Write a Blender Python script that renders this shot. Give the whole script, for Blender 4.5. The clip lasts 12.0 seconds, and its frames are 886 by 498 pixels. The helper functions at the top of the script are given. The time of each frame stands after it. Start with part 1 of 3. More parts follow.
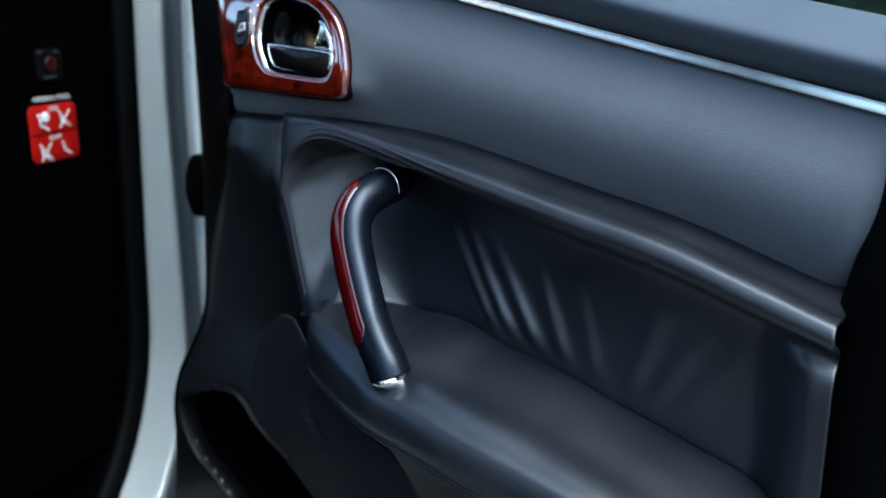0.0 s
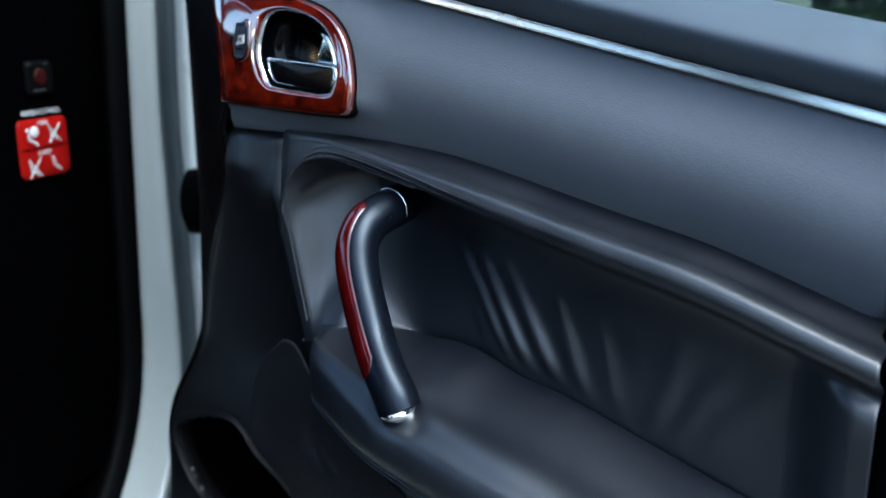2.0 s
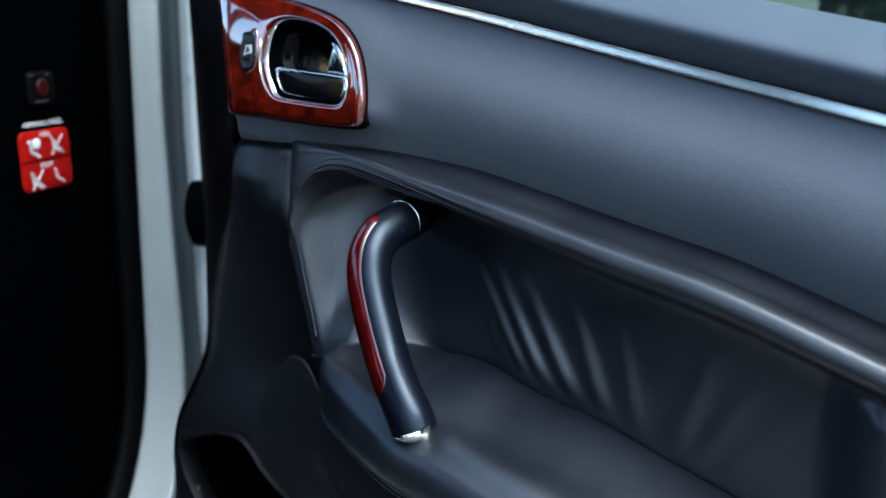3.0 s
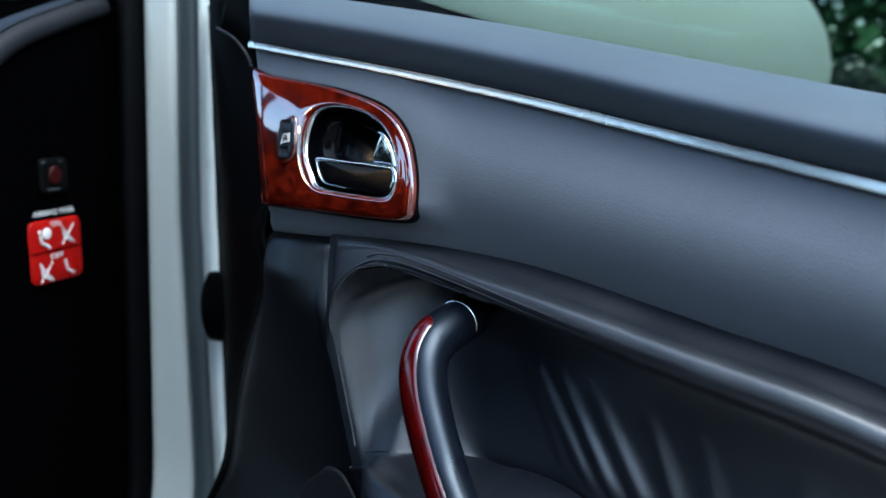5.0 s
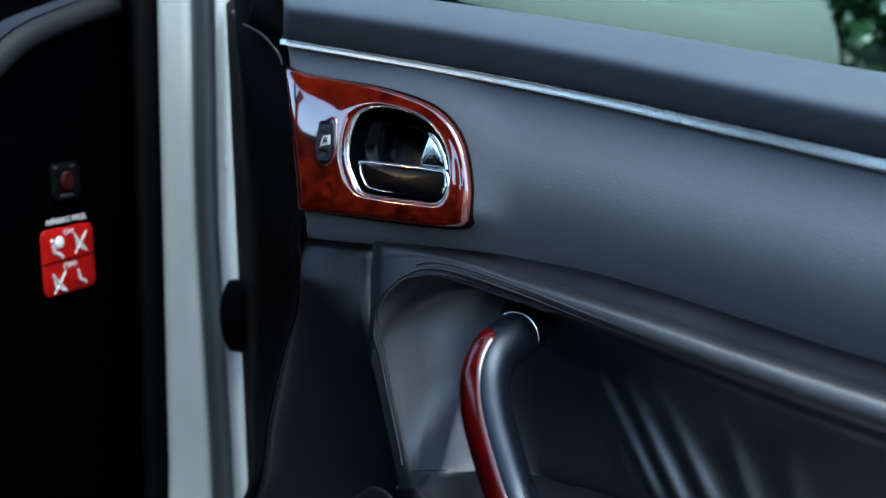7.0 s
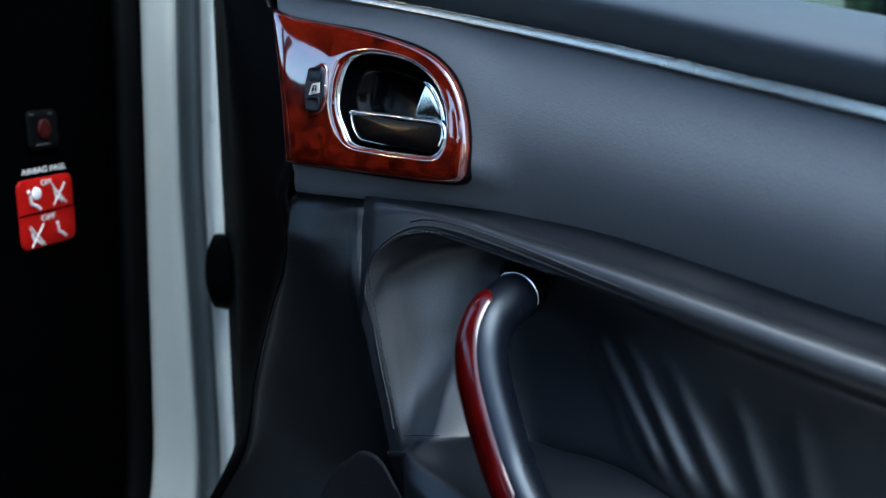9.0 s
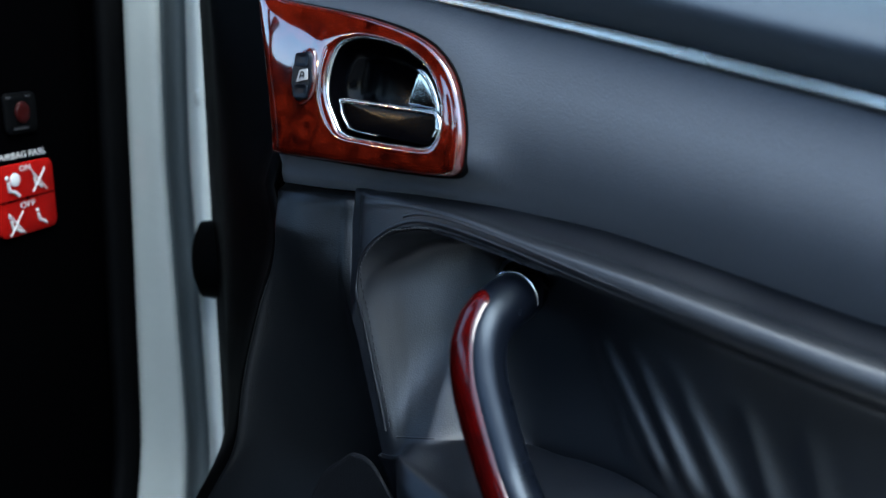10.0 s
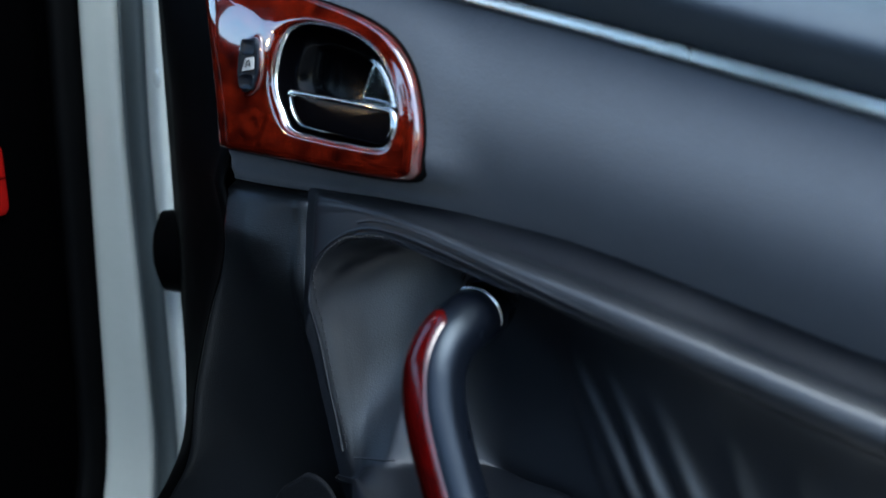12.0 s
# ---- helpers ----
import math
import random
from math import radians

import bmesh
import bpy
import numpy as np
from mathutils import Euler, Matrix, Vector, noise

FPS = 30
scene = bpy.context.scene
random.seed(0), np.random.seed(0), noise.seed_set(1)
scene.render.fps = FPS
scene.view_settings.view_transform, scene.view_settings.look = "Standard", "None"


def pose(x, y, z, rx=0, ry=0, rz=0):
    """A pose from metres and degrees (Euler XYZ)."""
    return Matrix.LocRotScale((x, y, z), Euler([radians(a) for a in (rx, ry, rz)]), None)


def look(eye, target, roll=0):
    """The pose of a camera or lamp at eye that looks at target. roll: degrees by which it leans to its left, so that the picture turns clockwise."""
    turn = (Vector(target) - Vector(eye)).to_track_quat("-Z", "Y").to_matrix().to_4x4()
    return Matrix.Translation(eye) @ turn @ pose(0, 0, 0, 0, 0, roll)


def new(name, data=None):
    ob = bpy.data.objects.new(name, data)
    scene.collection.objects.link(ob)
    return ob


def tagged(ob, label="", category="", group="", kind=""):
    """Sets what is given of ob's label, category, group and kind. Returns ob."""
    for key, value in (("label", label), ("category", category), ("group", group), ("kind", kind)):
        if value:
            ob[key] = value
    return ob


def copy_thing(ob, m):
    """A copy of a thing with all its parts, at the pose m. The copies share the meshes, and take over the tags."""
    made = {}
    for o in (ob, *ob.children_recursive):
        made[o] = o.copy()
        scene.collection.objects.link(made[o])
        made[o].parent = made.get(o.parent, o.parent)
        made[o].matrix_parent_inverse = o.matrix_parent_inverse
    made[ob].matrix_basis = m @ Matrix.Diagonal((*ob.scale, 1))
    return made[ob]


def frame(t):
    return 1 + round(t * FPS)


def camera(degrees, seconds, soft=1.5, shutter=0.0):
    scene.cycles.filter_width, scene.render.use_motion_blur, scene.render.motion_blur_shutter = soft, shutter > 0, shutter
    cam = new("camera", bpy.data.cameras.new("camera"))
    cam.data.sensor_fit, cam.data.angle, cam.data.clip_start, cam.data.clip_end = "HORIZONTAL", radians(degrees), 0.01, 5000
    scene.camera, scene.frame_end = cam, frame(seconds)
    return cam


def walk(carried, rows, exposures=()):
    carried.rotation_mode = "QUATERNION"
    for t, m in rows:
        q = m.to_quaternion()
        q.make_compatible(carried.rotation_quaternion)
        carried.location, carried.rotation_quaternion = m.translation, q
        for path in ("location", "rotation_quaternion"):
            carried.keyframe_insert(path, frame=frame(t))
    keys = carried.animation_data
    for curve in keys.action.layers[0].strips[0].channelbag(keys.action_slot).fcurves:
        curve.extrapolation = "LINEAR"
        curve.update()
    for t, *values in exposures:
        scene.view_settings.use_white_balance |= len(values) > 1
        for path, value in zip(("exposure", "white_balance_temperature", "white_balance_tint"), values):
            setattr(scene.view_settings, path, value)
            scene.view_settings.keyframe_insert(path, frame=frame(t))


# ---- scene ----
cam = camera(51.7, 12.0)
cam.data.dof.use_dof = True
cam.data.dof.focus_distance = 0.63
cam.data.dof.aperture_fstop = 5.0

METRES, EYE, TILT, LEAN, TURN = 0.34, 0.86, -15.0, 0.0, 0.0
ROWS = [
    (0.0, 0.0, 0.0, 0.0, 0.0, 0.0, -0.0),
    (0.5, -0.0163, 0.0296, 0.0167, -0.19, 0.12, 0.01),
    (1.0, -0.0278, 0.0625, 0.0295, -0.3, 0.1, 0.05),
    (1.5, -0.041, 0.0793, 0.0423, -0.36, 0.19, 0.08),
    (2.0, -0.0414, 0.1035, 0.0446, -0.51, 0.3, 0.15),
    (2.5, -0.0472, 0.1267, 0.0405, -0.81, 0.25, 0.23),
    (3.0, -0.0732, 0.1555, 0.0582, -0.55, 0.8, 0.38),
    (3.5, -0.0977, 0.18, 0.0807, -0.8, 2.39, 0.56),
    (5.5, -0.274, 0.3547, 0.1274, -1.79, 5.86, 0.62),
    (6.0, -0.3229, 0.3858, 0.145, -2.08, 5.75, 0.91),
    (6.5, -0.354, 0.4082, 0.1521, -2.28, 5.73, 1.06),
    (7.0, -0.37, 0.4202, 0.1467, -2.73, 5.54, 1.24),
    (9.0, -0.3742, 0.5148, 0.1597, -3.36, 2.67, 0.69),
    (9.5, -0.3657, 0.5545, 0.1877, -3.58, 1.83, 0.7),
    (10.0, -0.3676, 0.5985, 0.2088, -3.67, 0.92, 0.62),
    (10.5, -0.3561, 0.6421, 0.2247, -3.67, -0.06, 0.52),
    (11.0, -0.3287, 0.6803, 0.2491, -3.62, -0.95, 0.47),
    (11.5, -0.3046, 0.7171, 0.2756, -3.45, -1.46, 0.43),
    (12.0, -0.2756, 0.7485, 0.2897, -3.26, -1.42, 0.41),
]
walk(cam, [(t, pose(0, 0, EYE, TILT, LEAN, TURN) @ pose(METRES * x, METRES * y, METRES * z, 90 + pitch, roll, yaw)) for t, x, y, z, yaw, pitch, roll in ROWS],
     exposures=[(0.0, 2.37, 5850, 0), (3.0, 2.47, 5850, 0), (5.5, 2.40, 5850, 0), (7.0, 2.34, 5850, 0), (9.0, 2.26, 5850, 0), (12.0, 2.20, 5850, 0)])

# ---- light ----
world = bpy.data.worlds.new("world")
scene.world = world
world.use_nodes = True
wn = world.node_tree
sky = wn.nodes.new("ShaderNodeTexSky")
sky.sky_type = "NISHITA"
sky.sun_disc = False
sky.sun_elevation = radians(57)
sky.sun_rotation = radians(138)
sky.air_density, sky.dust_density, sky.ozone_density = 1.0, 2.5, 2.0
wn.links.new(sky.outputs[0], wn.nodes["Background"].inputs[0])
wn.nodes["Background"].inputs[1].default_value = 0.15

sun_data = bpy.data.lights.new("sun", "SUN")
sun_data.energy, sun_data.angle, sun_data.color = 1.6, radians(46), (0.93, 0.97, 1.0)
sun_ob = new("sun", sun_data)
sun_ob.matrix_world = look((1.46, -0.82, 4.05), (0, 0.8, 0.7))


# ---- materials ----
def shader(name, color, rough=0.5, metal=0.0, coat=0.0, spec=0.5, vary=0.15, vary_scale=8.0, bump=0.0, bump_scale=400.0, rough_vary=0.08, sheen=0.0):
    """Principled material with a coarse stain, a fine grain and a fine relief, in object space."""
    m = bpy.data.materials.new(name)
    m.use_nodes = True
    n, l = m.node_tree.nodes, m.node_tree.links
    b = n["Principled BSDF"]
    b.inputs["Metallic"].default_value = metal
    b.inputs["Specular IOR Level"].default_value = spec
    b.inputs["Coat Weight"].default_value = coat
    b.inputs["Coat Roughness"].default_value = 0.03
    b.inputs["Coat IOR"].default_value = 1.85
    b.inputs["Sheen Weight"].default_value = sheen
    co = n.new("ShaderNodeTexCoord")
    big, fine = n.new("ShaderNodeTexNoise"), n.new("ShaderNodeTexNoise")
    big.inputs["Scale"].default_value, big.inputs["Detail"].default_value = vary_scale, 5
    fine.inputs["Scale"].default_value, fine.inputs["Detail"].default_value = vary_scale * 25, 3
    for t in (big, fine):
        l.new(co.outputs["Object"], t.inputs["Vector"])
    mix = n.new("ShaderNodeMath")
    mix.operation = "MULTIPLY_ADD"
    mix.inputs[1].default_value = 0.35
    l.new(fine.outputs[0], mix.inputs[0])
    l.new(big.outputs[0], mix.inputs[2])
    ramp = n.new("ShaderNodeMapRange")
    ramp.inputs[1].default_value, ramp.inputs[2].default_value = 0.35, 1.0
    ramp.inputs[3].default_value, ramp.inputs[4].default_value = 1 - vary, 1 + vary
    l.new(mix.outputs[0], ramp.inputs[0])
    tint = n.new("ShaderNodeVectorMath")
    tint.operation = "SCALE"
    tint.inputs[0].default_value = color
    l.new(ramp.outputs[0], tint.inputs["Scale"])
    l.new(tint.outputs[0], b.inputs["Base Color"])
    rr = n.new("ShaderNodeMapRange")
    rr.inputs[1].default_value, rr.inputs[2].default_value = 0.3, 0.8
    rr.inputs[3].default_value, rr.inputs[4].default_value = max(0.01, rough - rough_vary), min(1, rough + rough_vary)
    l.new(big.outputs[0], rr.inputs[0])
    l.new(rr.outputs[0], b.inputs["Roughness"])
    if bump:
        v = n.new("ShaderNodeTexVoronoi")
        v.inputs["Scale"].default_value = bump_scale
        l.new(co.outputs["Object"], v.inputs["Vector"])
        bp = n.new("ShaderNodeBump")
        bp.inputs["Strength"].default_value, bp.inputs["Distance"].default_value = bump, 0.0006
        l.new(v.outputs["Distance"], bp.inputs["Height"])
        l.new(bp.outputs[0], b.inputs["Normal"])
    return m


def burl(name, dark, light, rough=0.12, coat=1.0):
    """Lacquered burr walnut: warped bands and dark figure under a clear coat."""
    m = shader(name, light, rough, coat=coat, rough_vary=0.03)
    m.node_tree.nodes["Principled BSDF"].inputs["Coat IOR"].default_value = 2.3
    m.node_tree.nodes["Principled BSDF"].inputs["Coat Roughness"].default_value = 0.025
    n, l = m.node_tree.nodes, m.node_tree.links
    b = n["Principled BSDF"]
    co = n.new("ShaderNodeTexCoord")
    warp = n.new("ShaderNodeTexNoise")
    warp.inputs["Scale"].default_value, warp.inputs["Detail"].default_value, warp.inputs["Distortion"].default_value = 48, 8, 1.6
    streak = n.new("ShaderNodeTexNoise")
    streak.inputs["Scale"].default_value, streak.inputs["Detail"].default_value = 130, 6
    l.new(co.outputs["Object"], warp.inputs["Vector"])
    l.new(co.outputs["Object"], streak.inputs["Vector"])
    mul = n.new("ShaderNodeMath")
    mul.operation = "MULTIPLY_ADD"
    mul.inputs[1].default_value = 0.4
    l.new(streak.outputs[0], mul.inputs[0])
    l.new(warp.outputs[0], mul.inputs[2])
    ramp = n.new("ShaderNodeValToRGB")
    ramp.color_ramp.elements[0].position, ramp.color_ramp.elements[1].position = 0.50, 0.95
    ramp.color_ramp.elements[0].color, ramp.color_ramp.elements[1].color = (*dark, 1), (*light, 1)
    l.new(mul.outputs[0], ramp.inputs[0])
    l.new(ramp.outputs[0], b.inputs["Base Color"])
    return m


def glass(name, color):
    m = bpy.data.materials.new(name)
    m.use_nodes = True
    n, l = m.node_tree.nodes, m.node_tree.links
    n.remove(n["Principled BSDF"])
    clear, gloss, mix, fres = n.new("ShaderNodeBsdfTransparent"), n.new("ShaderNodeBsdfGlossy"), n.new("ShaderNodeMixShader"), n.new("ShaderNodeFresnel")
    clear.inputs[0].default_value = (*color, 1)
    gloss.inputs["Roughness"].default_value = 0.02
    fres.inputs[0].default_value = 1.5
    l.new(fres.outputs[0], mix.inputs[0])
    l.new(clear.outputs[0], mix.inputs[1])
    l.new(gloss.outputs[0], mix.inputs[2])
    l.new(mix.outputs[0], n["Material Output"].inputs[0])
    return m


SOFT = shader("soft_touch_trim", (0.058, 0.066, 0.080), 0.68, spec=0.28, vary=0.12, vary_scale=9, bump=0.25, bump_scale=900, sheen=0.15)
BELT = shader("belt_padding", (0.043, 0.055, 0.072), 0.58, vary=0.12, vary_scale=12, bump=0.16, bump_scale=900, sheen=0.05, spec=0.35)
LEATHER = shader("black_leather", (0.0030, 0.0041, 0.0068), 0.40, spec=0.88, vary=0.2, vary_scale=14, bump=0.18, bump_scale=1100, rough_vary=0.08)
PLASTIC = shader("black_plastic", (0.0018, 0.002, 0.0026), 0.48, spec=0.10, vary=0.15, vary_scale=10, bump=0.4, bump_scale=1100)
HINGE = shader("satin_black_plastic", (0.0034, 0.0040, 0.0050), 0.36, spec=0.55, vary=0.15, vary_scale=10, bump=0.3, bump_scale=1100)
GRILLE = shader("grille_plastic", (0.005, 0.0056, 0.0072), 0.6, spec=0.14, vary=0.1, vary_scale=10, bump=0.5, bump_scale=700)
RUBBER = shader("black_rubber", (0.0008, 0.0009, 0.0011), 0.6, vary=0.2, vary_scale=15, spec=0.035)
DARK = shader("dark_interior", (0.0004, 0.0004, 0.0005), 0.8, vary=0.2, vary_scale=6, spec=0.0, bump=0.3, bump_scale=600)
GLOSS = shader("gloss_black", (0.001, 0.001, 0.0015), 0.18, vary=0.1, spec=0.11, rough_vary=0.04)
GRIPBLACK = shader("satin_black_grip", (0.0014, 0.002, 0.0038), 0.31, spec=0.27, vary=0.12, vary_scale=20, rough_vary=0.06)
# blue tint colours the highlight itself, in place of bluer sky light
GRIPBLACK.node_tree.nodes["Principled BSDF"].inputs["Specular Tint"].default_value = (0.72, 0.84, 1.0, 1)
CHROME = shader("chrome", (0.76, 0.77, 0.74), 0.12, metal=1.0, vary=0.04, rough_vary=0.04)
STRIP = shader("brushed_bright_strip", (0.70, 0.72, 0.70), 0.27, metal=1.0, vary=0.05, rough_vary=0.05)
WOOD = burl("burr_walnut_lacquer", (0.012, 0.0008, 0.0005), (0.12, 0.0068, 0.0018))
WOODRED = burl("red_walnut_lacquer", (0.02, 0.0008, 0.001), (0.044, 0.0004, 0.0004), 0.13, 0.16)
WOODRED.node_tree.nodes["Principled BSDF"].inputs["Specular IOR Level"].default_value = 0.28
WOODRED.node_tree.nodes["Principled BSDF"].inputs["Coat Roughness"].default_value = 0.20
PAINT = shader("white_car_paint", (0.25, 0.27, 0.265), 0.25, vary=0.05, vary_scale=5, coat=0.5, rough_vary=0.06)
# white post paint with its shade put into the colour
SHADED_WHITE = shader("shaded_white_paint", (0.034, 0.043, 0.047), 0.45, vary=0.12, vary_scale=9)
DIMRED = shader("dark_red_plastic", (0.012, 0.0006, 0.0006), 0.4, vary=0.1, spec=0.2)
RED = shader("red_label", (0.15, 0.0014, 0.001), 0.5, vary=0.12, vary_scale=30, spec=0.08)
PRINT = shader("white_print", (0.36, 0.36, 0.36), 0.5, vary=0.05)
THREAD = shader("grey_thread", (0.012, 0.013, 0.016), 0.7, vary=0.1)
ASPHALT = shader("dark_asphalt", (0.040, 0.042, 0.045), 0.88, vary=0.3, vary_scale=3, bump=0.8, bump_scale=120)
LEAF = shader("hedge_leaf", (0.011, 0.026, 0.011), 0.9, vary=0.45, vary_scale=3, spec=0.05)
LEAF2 = shader("light_leaf", (0.02, 0.045, 0.018), 0.9, vary=0.35, vary_scale=3, spec=0.05)
BARK = shader("bark", (0.08, 0.06, 0.045), 0.85, vary=0.3)
PALE = shader("pale_surface", (0.068, 0.072, 0.062), 0.75, vary=0.12, vary_scale=3)
TINT = glass("green_tinted_glass", (0.78, 0.90, 0.84))


# ---- mesh helpers ----
def part(name, bm, material, parent=None, label="", smooth=True, solid=0.0):
    bmesh.ops.recalc_face_normals(bm, faces=bm.faces)
    me = bpy.data.meshes.new(name)
    bm.to_mesh(me)
    bm.free()
    me.materials.append(material)
    me.polygons.foreach_set("use_smooth", [smooth] * len(me.polygons))
    ob = new(name, me)
    if parent is not None:
        ob.parent = parent
    if label:
        ob["label"] = label
    if solid:
        s = ob.modifiers.new("thickness", "SOLIDIFY")
        s.thickness, s.offset = solid, -1
    return ob


def spline(pts, n, closed=False):
    """n points on a Catmull-Rom curve through pts."""
    p = np.array(pts, float)
    k = len(p)
    out = []
    spans = k if closed else k - 1
    for i in range(n):
        s = i / n * spans if closed else i / (n - 1) * spans
        j = min(int(s), spans - 1)
        f = s - j
        if closed:
            a, b, c, d = p[(j - 1) % k], p[j], p[(j + 1) % k], p[(j + 2) % k]
        else:
            b, c = p[j], p[j + 1]
            a = p[j - 1] if j else 2 * b - c
            d = p[j + 2] if j + 2 < k else 2 * c - b
        out.append(0.5 * (2 * b + (c - a) * f + (2 * a - 5 * b + 4 * c - d) * f * f + (3 * b - a - 3 * c + d) * f ** 3))
    return np.array(out)


def course(table):
    """A smooth function of x through the (x, y) pairs."""
    s = spline(table, 200)
    return lambda x: float(np.interp(x, s[:, 0], s[:, 1]))


def grid(rows, closed=False, bm=None):
    bm = bm or bmesh.new()
    vs = [[bm.verts.new(p) for p in r] for r in rows]
    for a, b in zip(vs, vs[1:]):
        m = len(a)
        for i in range(m if closed else m - 1):
            j = (i + 1) % m
            bm.faces.new((a[i], a[j], b[j], b[i]))
    return bm


def cap(bm, pts):
    bm.faces.new([bm.verts.new(p) for p in pts])


def tube(path, radius, sides=16, caps=True, bm=None, flat=1.0, start=0.0, sweep=360.0):
    """A round bar along the path; radius a number or one for each point."""
    path = [Vector(p) for p in path]
    rads = [radius] * len(path) if isinstance(radius, (int, float)) else radius
    rows, nrm = [], None
    for i, p in enumerate(path):
        d = (path[min(i + 1, len(path) - 1)] - path[max(i - 1, 0)]).normalized()
        if nrm is None:
            nrm = d.orthogonal().normalized() if abs(d.y) > 0.95 else (Vector((0, -1, 0)) - d * d.dot(Vector((0, -1, 0)))).normalized()
        nrm = (nrm - d * d.dot(nrm)).normalized()
        s = d.cross(nrm)
        rows.append([p + (nrm * math.cos(a) + s * math.sin(a) * flat) * rads[i] for a in (radians(start + sweep * k / (sides if sweep == 360 else sides - 1)) for k in range(sides))])
    bm = grid(rows, sweep == 360, bm)
    if caps and sweep == 360:
        cap(bm, rows[0])
        cap(bm, rows[-1])
    return bm


def box(lo, hi, bevel=0.0, seg=2, bm=None):
    b = bm or bmesh.new()
    r = bmesh.ops.create_cube(b, size=1)["verts"]
    for v in r:
        v.co = Vector([lo[i] + (v.co[i] + 0.5) * (hi[i] - lo[i]) for i in range(3)])
    if bevel:
        bmesh.ops.bevel(b, geom=list({e for v in r for e in v.link_edges}), offset=bevel, segments=seg, affect="EDGES", profile=0.6)
    return b


def smooth01(x):
    x = min(1, max(0, x))
    return x * x * (3 - 2 * x)


def thing(name, label, category, m=None, **kw):
    ob = new(name)
    ob.empty_display_size = 0.05
    if m is not None:
        ob.matrix_world = m
    return tagged(ob, label, category, **kw)


# ---- ground and surroundings ----
# unseen ground; its dark tone is chosen to cut bounced light
bm = bmesh.new()
n = 40
grid([[Vector((4 * ((i / n * 2 - 1) + 25 * (i / n * 2 - 1) ** 5), 4 * ((j / n * 2 - 1) + 25 * (j / n * 2 - 1) ** 5), 0)) for i in range(n + 1)] for j in range(n + 1)], bm=bm)
tagged(part("ground", bm, ASPHALT), "unseen ground under the car, dark asphalt", "ground", kind="structure")

# ---- the open front door; u along the panel from the hinge, v up, w towards the cabin ----
DOOR = pose(-0.19975, 0.847875, 0, 0, 0, -38.222)
door = thing("passenger_door", "open passenger door with black trim and walnut inlays", "door", DOOR)


def L(u, v, w):
    return Vector((u, -w, v))


trim_low = course([(-0.06, .7630), (0, .7620), (.058, .7620), (.109, .7622), (.155, .7585), (.192, .753), (.257, .744), (.366, .723), (.445, .708), (.56, .675), (.68, .645)])
trim_top = course([(-.06, .9150), (-.041, .9122), (.03, .9010), (.10, .8895), (.17, .8770), (.24, .8635), (.31, .8487), (.38, .8340), (.45, .8195), (.56, .797), (.70, .769)])
U_END = 0.551


left_edge = course([(0, -.0175), (.06, -.0120), (.17, -.0065), (.313, -.0072), (.605, -.0168), (.861, -.030), (1.0, -.041)])


def trim_w(u, s):
    """Depth of the upper trim at height s from its lower crease (0) to the bright strip (1)."""
    roll = 0.017 + 0.021 * smooth01(u / 0.25)
    return -0.031 * s ** 1.9 + 0.002 * math.sin(math.pi * s) - roll * max(0, 1 - s / 0.70) ** 1.7 - 0.004 * (1 - smooth01(s / 0.06))


def by_angle(pts, c, n):
    """The closed outline resampled at even angles round c."""
    s = spline(pts, 900, True)
    ang = np.arctan2(s[:, 1] - c[1], s[:, 0] - c[0])
    o = np.argsort(ang)
    want = np.linspace(-math.pi, math.pi, n, endpoint=False)
    return np.stack([np.interp(want, ang[o], s[o, i], period=2 * math.pi) for i in (0, 1)], 1)


OUT = [(-0.0307, 0.8916), (-0.0269, 0.8920), (-0.0035, 0.8874), (0.0240, 0.8834), (0.0702, 0.8762), (0.1112, 0.8655), (0.1325, 0.8534), (0.1453, 0.8368), (0.1522, 0.8133), (0.1525, 0.7927), (0.1501, 0.7870), (0.1436, 0.7840), (0.1220, 0.7834), (0.0558, 0.7850), (0.0011, 0.7864), (-0.0034, 0.7872), (-0.0075, 0.8111), (-0.0172, 0.8540)]
HOLE = [(0.0450, 0.8341), (0.0468, 0.8471), (0.0527, 0.8589), (0.0674, 0.8642), (0.0840, 0.8637), (0.1028, 0.8600), (0.1193, 0.8524), (0.1299, 0.8424), (0.1367, 0.8290), (0.1389, 0.8155), (0.1364, 0.8060), (0.1289, 0.7989), (0.1067, 0.7990), (0.0835, 0.8002), (0.0615, 0.8031), (0.0522, 0.8140), (0.0468, 0.8241)]
C = np.array([0.094, 0.832])
OUT = [(a + 0.0004 * smooth01((a - 0.10) / 0.04), b + 0.0012 * smooth01((b - 0.81) / 0.04)) for a, b in OUT]
outer, hole = by_angle(OUT, C, 160), by_angle(HOLE, C, 160)


def behind_bezel(p):
    """True where the trim is cut away behind the latch bowl."""
    k = int((math.atan2(p.z - C[1], p.x - C[0]) + math.pi) / (2 * math.pi) * 160) % 160
    return math.hypot(p.x - C[0], p.z - C[1]) < 0.45 * np.linalg.norm(outer[k] - C) + 0.55 * np.linalg.norm(hole[k] - C)


def near_bezel(u, v):
    """1 at the bezel's edge, falling to 0 three centimetres off and below it."""
    d = np.array((u, v)) - C
    k = int((math.atan2(d[1], d[0]) + math.pi) / (2 * math.pi) * 160) % 160
    off = np.linalg.norm(d) - np.linalg.norm(outer[k] - C)
    return (1 - smooth01(off / 0.040)) ** 1.4 * smooth01((v - 0.770) / 0.030)


